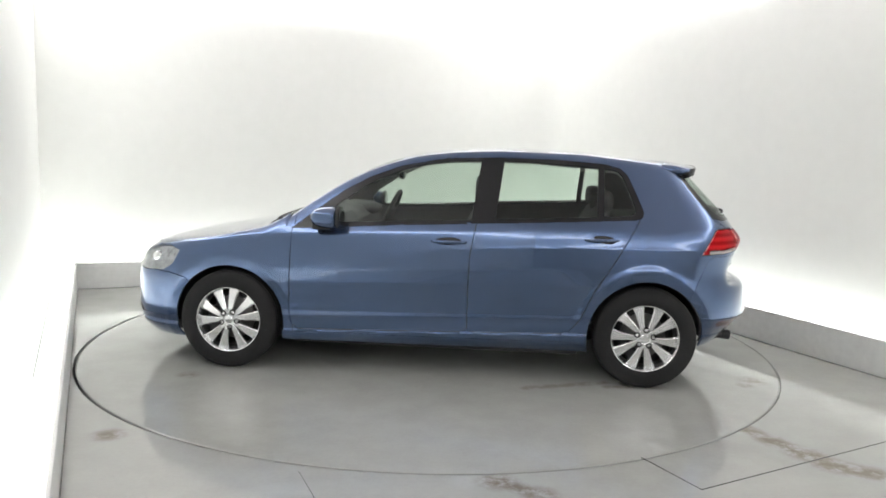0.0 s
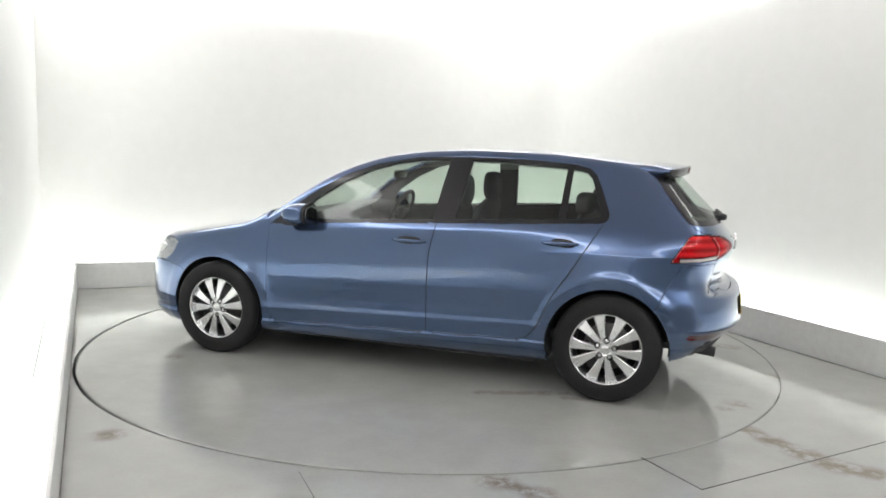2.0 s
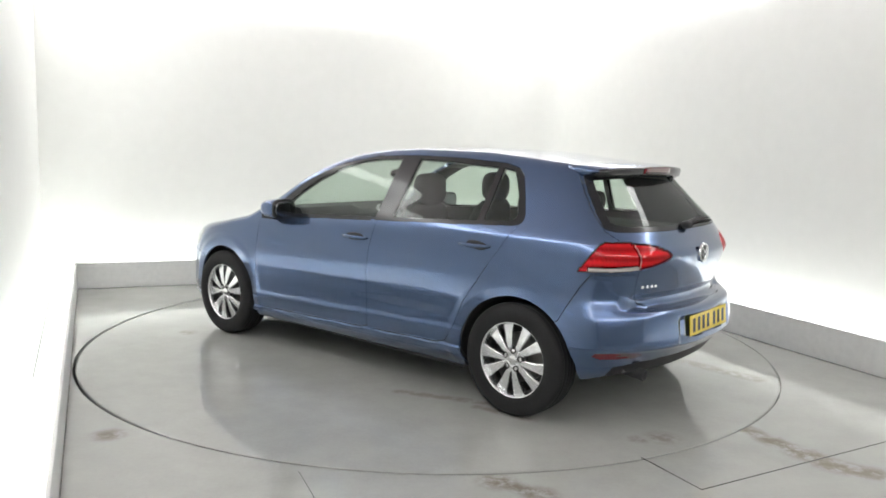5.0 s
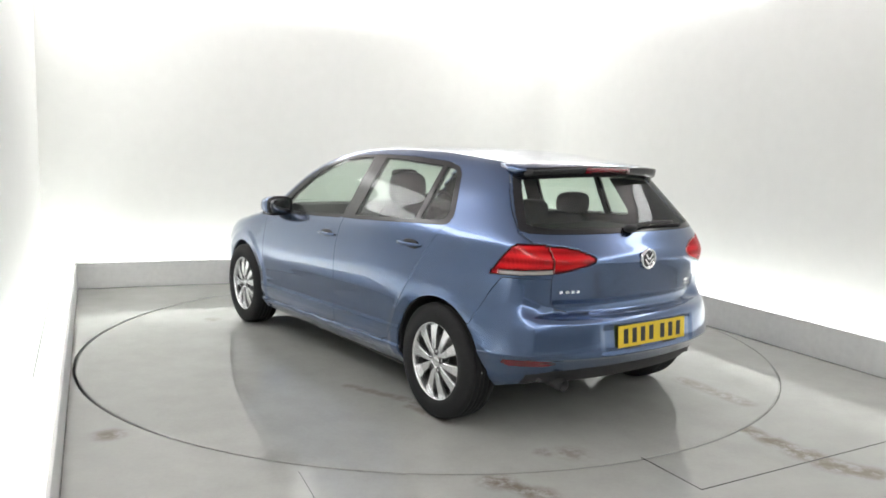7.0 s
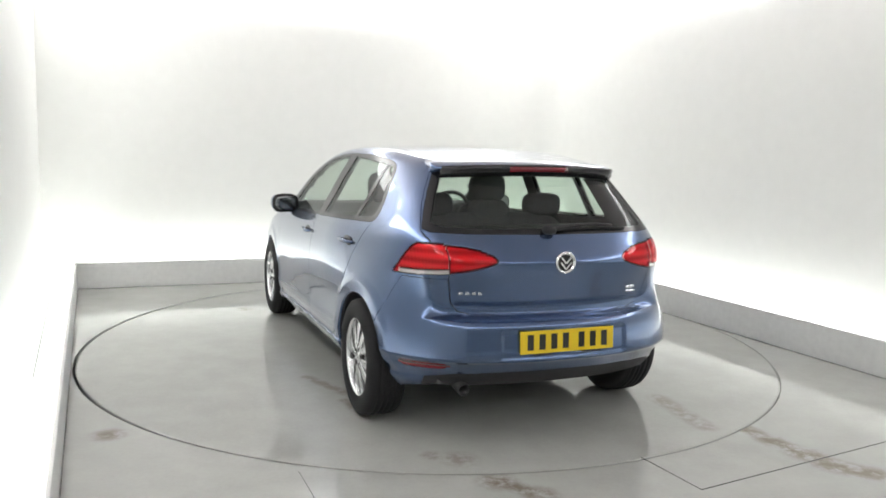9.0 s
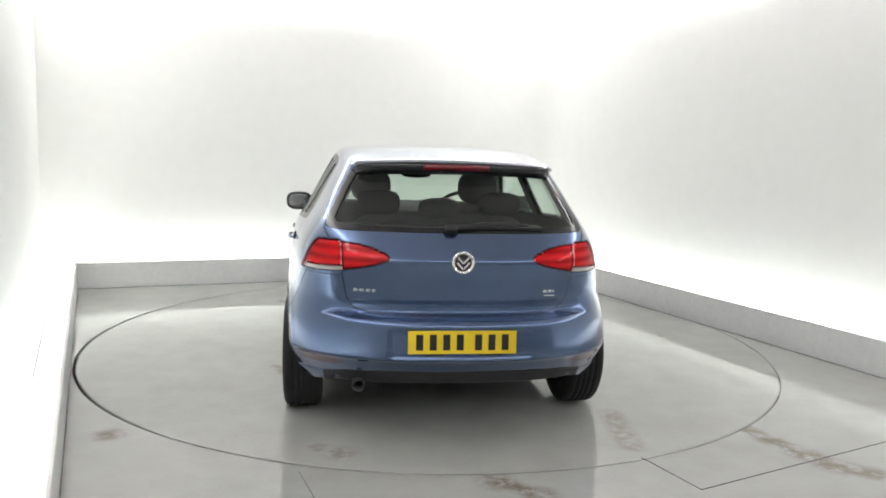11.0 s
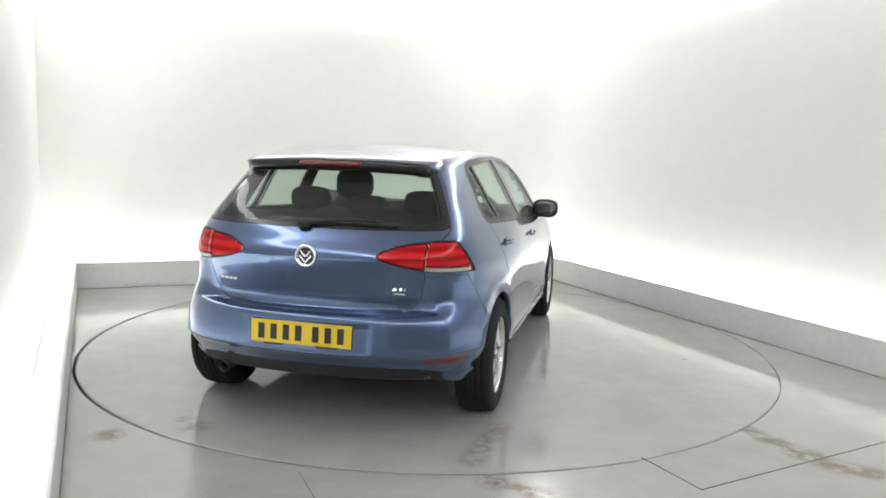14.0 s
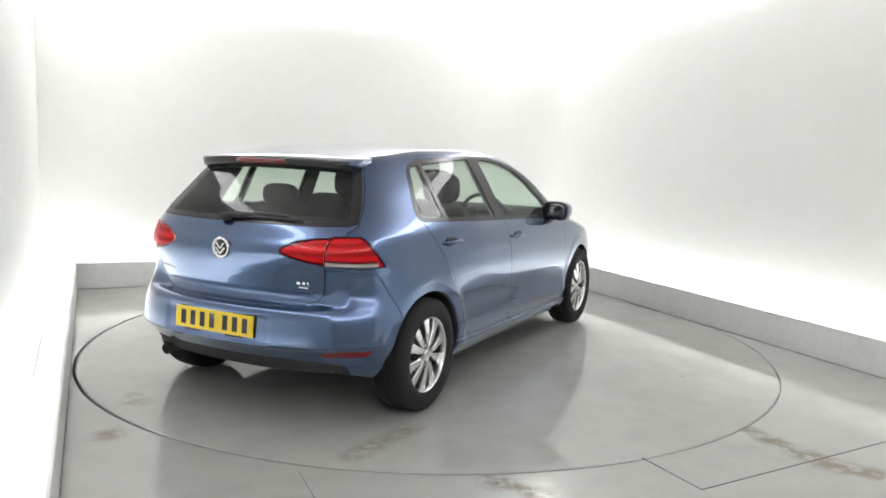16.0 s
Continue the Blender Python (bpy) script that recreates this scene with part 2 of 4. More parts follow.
TOP = curve([-2.3, -1.70, -1.60, -1.24, -0.84, -0.43, -0.15, 0.135, 0.38, 0.585, 0.79, 0.98, 1.10, 1.27, 1.42, 1.64, 1.90, 2.05, 2.2],
            [1.28, 1.362, 1.380, 1.421, 1.455, 1.461, 1.450, 1.417, 1.350, 1.260, 1.134, 1.008, 0.945, 0.905, 0.872, 0.835, 0.785, 0.725, 0.62])
SIDE = curve([0.10, 0.18, 0.215, 0.240, 0.262, 0.282, 0.296, 0.306, 0.33, 0.36, 0.385, 0.40, 0.43, 0.47, 0.55, 0.62, 0.70, 0.76, 0.800, 0.818, 0.830, 0.838, 0.90, 0.945, 0.975, 1.00, 1.10, 1.25, 1.38, 1.50],
             [0.75, 0.790, 0.826, 0.848, 0.863, 0.8725, 0.8750, 0.868, 0.872, 0.8790, 0.8815, 0.8820, 0.8800, 0.8802, 0.8845, 0.8885, 0.8885, 0.8848, 0.8815, 0.8800, 0.8790, 0.8772, 0.8655, 0.8540, 0.8400, 0.8265, 0.770, 0.694, 0.620, 0.55])
REAR = curve([0.10, 0.20, 0.30, 0.38, 0.430, 0.447, 0.56, 0.615, 0.632, 0.648, 0.68, 0.72, 0.78, 0.88, 0.908, 0.926, 0.98, 1.04, 1.20, 1.34, 1.50],
             [-1.80, -1.87, -1.945, -2.010, -2.056, -2.076, -2.066, -2.055, -2.035, -1.950, -1.944, -1.953, -1.969, -1.996, -2.001, -1.995, -1.955, -1.91, -1.755, -1.62, -1.47])
REAR_CORNER = curve([0.10, 0.20, 0.30, 0.38, 0.430, 0.447, 0.56, 0.64, 0.72, 0.80, 0.90, 0.98, 1.04, 1.20, 1.34, 1.50],
                    [-1.80, -1.87, -1.945, -2.010, -2.056, -2.076, -2.066, -2.040, -2.005, -1.995, -1.985, -1.950, -1.91, -1.755, -1.62, -1.47])
FRONT = curve([0.10, 0.18, 0.25, 0.40, 0.55, 0.66, 0.75, 0.90],
              [1.98, 2.08, 2.12, 2.14, 2.135, 2.10, 2.02, 1.80])


def ease(a):
    a = np.clip(a, 0, 1)
    return a * a * (3 - 2 * a)


def form(x, y, z):
    """Below zero inside the closed body."""
    u = -x - 0.2
    lift = 0.058 * (u - 0.12 * np.log1p(np.exp((u - 0.62) / 0.12)))
    s = SIDE(z - lift * ease((z - 0.45) / 0.35) * ease((1.40 - z) / 0.40) - 0.030 * np.clip(u, -1.2, 1.0) * ease((0.60 - z) / 0.15))
    r = np.minimum(np.hypot(x - WB, z - 0.31), np.hypot(x + WB, z - 0.31))
    s = s + np.where(r > 0.415, 0.006 * ease((0.47 - r) / 0.055), 0.006 - 0.10 * (0.415 - np.maximum(r, 0.355)))
    s = s - 0.092 * ease((-x - 0.60) / 1.2) * ease((z - 0.46) / 0.62)
    s = s - 0.015 * np.clip((x - 1.0) / 0.9, 0, 1) ** 2
    nook = np.clip((0.36 - np.abs(y)) / 0.03, 0, 1) * np.clip((0.605 - z) / 0.03, 0, 1) * np.clip((z - 0.44) / 0.02, 0, 1)
    edge = np.clip((np.abs(y) - 0.50) / 0.22, 0, 1)
    edge = edge * edge * (3 - 2 * edge)
    s = s - 0.012 * ease((0.452 - z) / 0.05) * ease((-x - 1.64) / 0.16)
    rear, front = REAR(z) * (1 - edge) + REAR_CORNER(z) * edge + 0.010 * nook * (x < -1.5), FRONT(z)
    length = np.where(x < 0, -rear - 0.13 * y ** 2, front)
    high = ease((z - 0.62) / 0.60)
    n = np.where(x < 0, 8.5 + 10.0 * high + 3.0 * np.clip((0.80 - z) / 0.40, 0, 1), 10.0)
    m = np.where(x < 0, 3.0 + 2.2 * high, 2.6)
    q = (np.abs(y) / s) ** m + np.clip(np.abs(x) / length, 0, 2) ** n
    g1 = (np.maximum(q, 1e-9) ** (1 / m) - 1) * s
    e = 0.01
    slope = (TOP(x + e) - TOP(x - e)) / (2 * e)
    half = np.where(x > 0.95, 0.85, 0.62)
    g2 = (z - TOP(x) + 0.028 * (np.abs(y) / half) ** 2.2) / np.sqrt(1 + slope ** 2)
    k = 0.05
    h = np.clip(0.5 + 0.5 * (g1 - g2) / k, 0, 1)
    return g2 * (1 - h) + g1 * h + k * h * (1 - h) * 0.9


CAP = 1.30


def shell(nx, ncap, nz, nt, z0=0.17):
    """The half body (y >= 0) as a grid of rays: plan columns times levels."""
    cols = [(CAP, a) for a in np.linspace(0, math.pi / 2, ncap, endpoint=False)]
    cols += [(x, math.pi / 2) for x in np.linspace(CAP, -CAP, nx)]
    cols += [(-CAP, a) for a in np.linspace(math.pi / 2, math.pi, ncap + 1)[1:]]
    bx = np.array([c[0] for c in cols])
    az = np.array([c[1] for c in cols])
    ztop = TOP(bx) - 0.13
    low = np.linspace(z0, 0.70, int(nz * 0.5), endpoint=False)
    up = np.linspace(0, 1, nz - len(low))
    fan = math.pi / 2 * np.linspace(0, 1, nt + 1)[1:] ** 1.35
    B, D = [], []
    for z in low:
        B.append(np.stack([bx, 0 * bx, 0 * bx + z], 1))
        D.append(np.stack([np.cos(az), np.sin(az), 0 * az], 1))
    for u in up:
        B.append(np.stack([bx, 0 * bx, 0.70 + u * (ztop - 0.70)], 1))
        D.append(np.stack([np.cos(az), np.sin(az), 0 * az], 1))
    for f in fan:
        B.append(np.stack([bx, 0 * bx, ztop], 1))
        D.append(np.stack([np.cos(az) * math.cos(f), np.sin(az) * math.cos(f), 0 * az + math.sin(f)], 1))
    B, D = np.array(B), np.array(D)
    lo, hi = np.zeros(B.shape[:2]), np.full(B.shape[:2], 2.2)
    for _ in range(24):
        mid = (lo + hi) / 2
        P = B + D * mid[..., None]
        inside = form(P[..., 0], P[..., 1], P[..., 2]) < 0
        lo, hi = np.where(inside, mid, lo), np.where(inside, hi, mid)
    return B + D * ((lo + hi) / 2)[..., None]


PAINT = plain("blue_metallic_paint", (0.079, 0.128, 0.246), 0.22, metal=0.86, coat=1.0, grain=0.03, scale=900)
RUBBER = plain("tyre_rubber", (0.011, 0.011, 0.012), 0.8, grain=0.15, scale=60, bump=0.2)
car = tagged(new("car"), "blue metallic five-door hatchback standing on the turntable", "car")
TRIM = plain("black_gloss_trim", (0.012, 0.012, 0.014), 0.18, grain=0.1, scale=80)
PLASTIC = plain("black_textured_plastic", (0.022, 0.022, 0.024), 0.6, grain=0.2, scale=300, bump=0.15)
LINING = plain("dark_grey_cabin_lining", (0.095, 0.096, 0.098), 0.8, grain=0.15, scale=200, bump=0.1)
HEADLINER = plain("pale_grey_headliner", (0.30, 0.30, 0.29), 0.9, grain=0.06, scale=150)
CHROME = plain("chrome", (0.80, 0.81, 0.82), 0.12, metal=1.0, grain=0.02, scale=50)
ALLOY = plain("silver_alloy", (0.78, 0.79, 0.80), 0.24, metal=0.85, coat=0.6, grain=0.03, scale=120)
BOWL = plain("silver_lamp_reflector", (0.56, 0.57, 0.60), 0.24, metal=0.9, grain=0.35, scale=34)
# door mirror glass: its dark reflection is put into the metal's colour
DARK_MIRROR = plain("mirror_with_dark_reflection", (0.22, 0.23, 0.24), 0.06, metal=1.0, grain=0.05, scale=30)
FABRIC = plain("charcoal_seat_cloth", (0.10, 0.10, 0.104), 0.95, grain=0.3, scale=260, bump=0.3)
STEEL = plain("worn_brake_steel", (0.20, 0.195, 0.19), 0.5, metal=0.8, grain=0.2, scale=70)
YELLOW = plain("yellow_plate", (0.78, 0.56, 0.02), 0.35, grain=0.03, scale=60)
INK = plain("plate_black", (0.015, 0.015, 0.015), 0.4)
AMBER = plain("amber_lens", (0.5, 0.12, 0.02), 0.15, coat=1.0)


def pane(name, tint, gloss=0.045):
    """Thin clear glass: tinted see-through sheet with a mirror coat by Fresnel."""
    m, n, l, b = mat(name)
    n.remove(b)
    clear, shine, mix, lw = (n.new("ShaderNodeBsdfTransparent"), n.new("ShaderNodeBsdfGlossy"),
                             n.new("ShaderNodeMixShader"), n.new("ShaderNodeLayerWeight"))
    lw.inputs["Blend"].default_value = 0.5
    pw, f = n.new("ShaderNodeMath"), n.new("ShaderNodeMath")
    pw.operation, f.operation = "POWER", "MULTIPLY_ADD"
    pw.inputs[1].default_value = 4.5
    f.inputs[1].default_value, f.inputs[2].default_value = 0.6, gloss
    l.new(lw.outputs["Facing"], pw.inputs[0])
    l.new(pw.outputs[0], f.inputs[0])
    clear.inputs[0].default_value = (*tint, 1)
    shine.inputs["Roughness"].default_value = 0.02
    l.new(f.outputs[0], mix.inputs[0])
    l.new(clear.outputs[0], mix.inputs[1])
    l.new(shine.outputs[0], mix.inputs[2])
    l.new(mix.outputs[0], n["Material Output"].inputs["Surface"])
    return m


GLASS = pane("tinted_window_glass", (0.74, 0.82, 0.76))
CLEAR = pane("clear_lamp_lens", (0.92, 0.93, 0.93))
COVER = pane("red_lamp_cover", (0.82, 0.030, 0.055), 0.035)


def lens(name, colour):
    """Ribbed coloured lamp plastic."""
    m, n, l, b = mat(name)
    b.inputs["Roughness"].default_value = 0.12
    b.inputs["Coat Weight"].default_value = 1.0
    co, w = n.new("ShaderNodeTexCoord"), n.new("ShaderNodeTexWave")
    w.bands_direction = "Z"
    w.inputs["Scale"].default_value = 16
    w.inputs["Distortion"].default_value = 0.6
    l.new(co.outputs["Object"], w.inputs["Vector"])
    mix = n.new("ShaderNodeMix")
    mix.data_type = "RGBA"
    mix.inputs["A"].default_value = (*[c * 0.8 for c in colour], 1)
    mix.inputs["B"].default_value = (*colour, 1)
    l.new(w.outputs["Fac"], mix.inputs["Factor"])
    l.new(mix.outputs["Result"], b.inputs["Base Color"])
    return m




def bowl(name, bright, dark):
    """Faceted lamp reflector: upright flutes across stepped level bands, their bright and dark glints put into the
    colour.
    """
    m, n, l, b = mat(name)
    b.inputs["Roughness"].default_value, b.inputs["Metallic"].default_value = 0.35, 0.2
    co = n.new("ShaderNodeTexCoord")
    bands, flutes = n.new("ShaderNodeTexWave"), n.new("ShaderNodeTexWave")
    bands.bands_direction, flutes.bands_direction = "Z", "Y"
    bands.inputs["Scale"].default_value, flutes.inputs["Scale"].default_value = 6.5, 26
    bands.inputs["Phase Offset"].default_value = 1.1
    l.new(co.outputs["Object"], bands.inputs["Vector"])
    l.new(co.outputs["Object"], flutes.inputs["Vector"])
    mix, add = n.new("ShaderNodeMix"), n.new("ShaderNodeMath")
    mix.data_type = "RGBA"
    mix.inputs["A"].default_value, mix.inputs["B"].default_value = (*dark, 1), (*bright, 1)
    add.operation = "MULTIPLY_ADD"
    add.inputs[1].default_value = 0.25
    l.new(flutes.outputs["Fac"], add.inputs[0])
    l.new(bands.outputs["Fac"], add.inputs[2])
    l.new(add.outputs[0], mix.inputs["Factor"])
    l.new(mix.outputs["Result"], b.inputs["Base Color"])
    bp = n.new("ShaderNodeBump")
    bp.inputs["Strength"].default_value, bp.inputs["Distance"].default_value = 0.6, 0.004
    l.new(add.outputs[0], bp.inputs["Height"])
    l.new(bp.outputs["Normal"], b.inputs["Normal"])
    return m


LAMP_BOWL = bowl("tail_lamp_reflector", (0.95, 0.72, 0.70), (0.45, 0.22, 0.22))
DARKRED = lens("deep_red_lens", (0.17, 0.006, 0.014))
WHITE_LENS = lens("white_lamp_lens", (0.56, 0.52, 0.51))

# ---- panel outlines: side view (x, z), rear view (y, z), top view (x, y) ----
ARCH_R = 0.358
arch = lambda cx, r: [(cx + r * math.cos(a), 0.31 + r * math.sin(a)) for a in np.linspace(0, 2 * math.pi, 61)[:-1]]
DLO = [(0.915, 0.918), (0.27, 0.962), (-0.226, 0.990), (-0.85, 1.022), (-1.24, 1.042), (-1.276, 1.056), (-1.284, 1.09), (-1.232, 1.215), (-1.187, 1.31),
       (-1.142, 1.350), (-1.05, 1.374), (-0.75, 1.394), (-0.366, 1.399), (-0.047, 1.384), (0.228, 1.333), (0.43, 1.258), (0.60, 1.163), (0.76, 1.045)]
GLASS_F = [(0.68, 0.963), (0.27, 0.984), (-0.218, 1.012), (-0.242, 1.20), (-0.264, 1.374), (-0.06, 1.366), (0.10, 1.342), (0.27, 1.292), (0.45, 1.207), (0.62, 1.093), (0.67, 1.04)]
GLASS_R = [(-0.365, 1.020), (-0.995, 1.050), (-1.000, 1.20), (-1.008, 1.350), (-0.603, 1.374), (-0.410, 1.377), (-0.388, 1.20)]
GLASS_Q = [(-1.035, 1.054), (-1.195, 1.064), (-1.228, 1.076), (-1.238, 1.098), (-1.200, 1.20), (-1.160, 1.298), (-1.125, 1.334), (-1.044, 1.348), (-1.040, 1.20)]
DOOR_F = [(0.915, 0.925), (0.915, 0.80), (0.920, 0.62), (0.922, 0.40), (0.905, 0.305), (0.86, 0.276), (0.30, 0.291), (-0.16, 0.305), (-0.212, 0.322),
          (-0.212, 0.60), (-0.218, 0.80), (-0.252, 1.00)]
DOOR_R = [(-0.252, 1.00), (-0.218, 0.80), (-0.212, 0.60), (-0.212, 0.322), (-0.26, 0.308), (-0.78, 0.323), (-0.845, 0.340), (-0.875, 0.375), (-0.915, 0.43), (-0.990, 0.60), (-1.100, 0.770),
          (-1.210, 0.955), (-1.270, 1.06)]
SILL = [(1.2, 0.1), (1.2, 0.262), (0.96, 0.258), (-0.86, 0.268), (-1.2, 0.27), (-1.2, 0.1)]
LAMP_R = [(-1.640, 0.830), (-1.652, 0.846), (-1.735, 0.982), (-1.752, 0.994), (-1.80, 0.998), (-2.2, 1.000), (-2.2, 0.826)]
LAMP_IN = [(0.350, 0.925), (0.366, 0.944), (0.405, 0.962), (0.46, 0.978), (0.52, 0.987), (0.60, 0.995), (0.95, 1.000), (0.95, 0.828), (0.60, 0.848), (0.50, 0.866), (0.42, 0.886), (0.366, 0.906)]
TAIL = [(-0.1, 0.636), (0.30, 0.640), (0.44, 0.646), (0.515, 0.662), (0.552, 0.71), (0.574, 0.82), (0.580, 0.968), (0.64, 1.003), (0.668, 1.045), (0.630, 1.150), (0.586, 1.240), (0.538, 1.325), (0.515, 1.358), (0.505, 1.374), (-0.1, 1.392)]
SCREEN_R = [(-0.1, 1.040), (0.30, 1.042), (0.55, 1.046), (0.640, 1.049), (0.660, 1.060), (0.623, 1.145), (0.579, 1.235), (0.531, 1.320), (0.506, 1.352), (-0.1, 1.362)]
SCREEN_IN = [(-0.1, 1.064), (0.30, 1.066), (0.54, 1.070), (0.604, 1.076), (0.618, 1.090), (0.585, 1.165), (0.542, 1.250), (0.500, 1.322), (0.48, 1.338), (-0.1, 1.346)]
LIP = [(-0.1, 0.372), (0.40, 0.370), (0.55, 0.362), (0.66, 0.338), (0.66, 0.0), (-0.1, 0.0)]
REFLECT = [(0.570, 0.416), (0.60, 0.392), (0.745, 0.390), (0.775, 0.405), (0.775, 0.424), (0.68, 0.432)]
BUMPER_R = [(-1.585, 0.575), (-1.63, 0.68), (-1.67, 0.76), (-1.715, 0.826), (-2.3, 0.826), (-2.3, 0.0), (-1.30, 0.0), (-1.50, 0.55)]
WIND = [(0.30, -0.1), (0.285, 0.30), (0.25, 0.555), (0.36, 0.592), (0.60, 0.640), (0.80, 0.690), (0.97, 0.735), (1.02, 0.60), (1.06, 0.30), (1.07, -0.1)]
COWL = [(0.95, -0.1), (0.97, 0.735), (1.00, 0.79), (1.10, 0.74), (1.16, 0.30), (1.165, -0.1)]
BONNET = [(1.14, -0.1), (1.13, 0.30), (1.07, 0.74), (1.30, 0.735), (1.60, 0.700), (1.86, 0.640), (1.97, 0.40), (2.01, -0.1)]
HEAD = [(1.66, 0.745), (1.74, 0.772), (1.85, 0.765), (2.02, 0.70), (2.09, 0.655), (2.09, 0.600), (1.95, 0.600), (1.78, 0.612), (1.70, 0.66)]
GRILLE = [(-0.1, 0.665), (0.42, 0.665), (0.42, 0.605), (-0.1, 0.600)]
INTAKE = [(-0.1, 0.345), (0.40, 0.345), (0.42, 0.255), (-0.1, 0.245)]
FOG = [(0.50, 0.345), (0.66, 0.350), (0.69, 0.325), (0.66, 0.295), (0.50, 0.285)]
BUMPER_F = [(1.60, 0.575), (1.72, 0.600), (1.80, 0.605), (2.3, 0.63), (2.3, 0.0), (1.40, 0.0)]

side = lambda x, y, z: (np.abs(y) > 0.42) & (x < 1.55)
back = lambda x, y, z: x < -1.3
nose = lambda x, y, z: x > 1.55
whole = lambda x, y, z: x == x
REGIONS = [  # name, view, outline, where; the first that holds wins
    ("arch", "xz", arch(WB, ARCH_R), whole), ("arch", "xz", arch(-WB, ARCH_R), whole),
    ("arch", "xz", [(-1.55, 0.0), (-1.55, 0.245), (-1.66, 0.252), (-1.74, 0.272), (-1.84, 0.296), (-2.3, 0.300), (-2.3, 0.0)], back),
    ("arch", "xz", [(1.2, 0.0), (1.2, 0.198), (-1.2, 0.198), (-1.2, 0.0)], side),
    ("side_window_front", "xz", GLASS_F, side), ("side_window_rear", "xz", GLASS_R, side), ("quarter_window", "xz", GLASS_Q, side),
    ("window_surround", "xz", DLO, side),
    ("rear_reflector", "yz", REFLECT, back),
    ("rear_valance", "yz", LIP, lambda x, y, z: x < -1.62),
    ("rear_window", "yz", SCREEN_IN, back), ("screen_margin", "yz", SCREEN_R, back),
    ("lamp", "xz+yz", (LAMP_R, LAMP_IN), back),
    ("tailgate", "yz", TAIL, lambda x, y, z: x < -1.45),
    ("rear_bumper", "xz", BUMPER_R, lambda x, y, z: x < -1.4),
    ("front_door", "xz", DOOR_F, side), ("rear_door", "xz", DOOR_R, side),
    ("sill", "xz", SILL, side),
    ("headlamp", "xz", HEAD, lambda x, y, z: (x > 1.5) & (np.abs(y) > 0.40)),
    ("windscreen", "xy", WIND, lambda x, y, z: z > 0.9),
    ("cowl", "xy", COWL, lambda x, y, z: z > 0.8),
    ("bonnet", "xy", BONNET, lambda x, y, z: z > 0.66),
    ("radiator_grille", "yz", GRILLE, nose), ("lower_intake", "yz", INTAKE, nose), ("fog_lamp_bezel", "yz", FOG, nose),
    ("front_bumper", "xz", BUMPER_F, nose),
    ("front_wing", "xz", [(3, 0), (3, 1.1), (0.90, 1.1), (0.90, 0.0)], lambda x, y, z: x > 0.8),
    ("shell", "yz", [(0.574, 0.8735), (0.95, 0.852), (0.95, 0.60), (0.574, 0.60)], lambda x, y, z: (x < -1.60) & (z > 0.845) & (z < 0.89)),
]
PLANES = {"xz": (0, 2), "yz": (1, 2), "xy": (0, 1)}


def within(poly, u, v):
    poly = np.array(poly)
    inside = np.zeros(u.shape, bool)
    for (x0, y0), (x1, y1) in zip(poly, np.roll(poly, -1, 0)):
        if y0 == y1:
            continue
        cross = ((y0 > v) != (y1 > v)) & (u < (x1 - x0) * (v - y0) / (y1 - y0) + x0)
        inside ^= cross
    return inside


def gradient(P):
    e = 0.004
    x, y, z = P[:, 0], P[:, 1], P[:, 2]
    g = np.stack([form(x + e, y, z) - form(x - e, y, z), form(x, y + e, z) - form(x, y - e, z), form(x, y, z + e) - form(x, y, z - e)], 1) / (2 * e)
    return g


def snap(P, tol):
    """Pulls grid points that lie close to a panel's outline onto it."""
    best = np.full(len(P), tol)
    goal = P.copy()
    for name, view, poly, where in REGIONS:
        sets = [("xz", poly[0]), ("yz", poly[1])] if "+" in view else [(view, poly)]
        ok = where(P[:, 0], P[:, 1], P[:, 2])
        for vw, pl in sets:
            a, b = PLANES[vw]
            pl = np.array(pl)
            for p, q in zip(pl, np.roll(pl, -1, 0)):
                d = q - p
                w = P[:, (a, b)] - p
                t = np.clip((w @ d) / (d @ d), 0, 1)
                off = w - t[:, None] * d
                dist = np.hypot(off[:, 0], off[:, 1])
                hit = ok & (dist < best)
                best[hit] = dist[hit]
                goal[hit] = P[hit]
                goal[np.ix_(hit, (a, b))] = P[np.ix_(hit, (a, b))] - off[hit]
    mid = P[:, 1] < 1e-6
    goal[mid, 1] = 0
    moved = (goal != P).any(1)
    Q = goal[moved]
    for _ in range(2):
        g = gradient(Q)
        f = form(Q[:, 0], Q[:, 1], Q[:, 2])
        Q = Q - (f / (g ** 2).sum(1))[:, None] * g
    goal[moved] = Q
    goal[mid, 1] = 0
    return goal


GRID = shell(240, 150, 104, 80)
NV, NU = GRID.shape[:2]
PTS = snap(GRID.reshape(-1, 3), 0.0072)
NRM = gradient(PTS)
NRM[PTS[:, 1] < 1e-6, 1] = 0
NRM /= np.linalg.norm(NRM, axis=1, keepdims=True) + 1e-12
I, J = np.meshgrid(np.arange(NV - 1), np.arange(NU - 1), indexing="ij")
A = (I * NU + J).ravel()
QUADS = np.stack([A, A + 1, A + NU + 1, A + NU], 1)
MID = PTS[QUADS].mean(1)
LABEL = np.full(len(QUADS), "shell", dtype=object)
for name, view, poly, where in reversed(REGIONS):
    ok = where(MID[:, 0], MID[:, 1], MID[:, 2])
    sets = [("xz", poly[0]), ("yz", poly[1])] if "+" in view else [(view, poly)]
    for vw, pl in sets:
        a, b = PLANES[vw]
        ok = ok & within(pl, MID[:, a], MID[:, b])
    LABEL[ok] = name
CUT_LAMP = MID[:, 1] < 0.574 + (MID[:, 2] - 0.82) * 0.0405


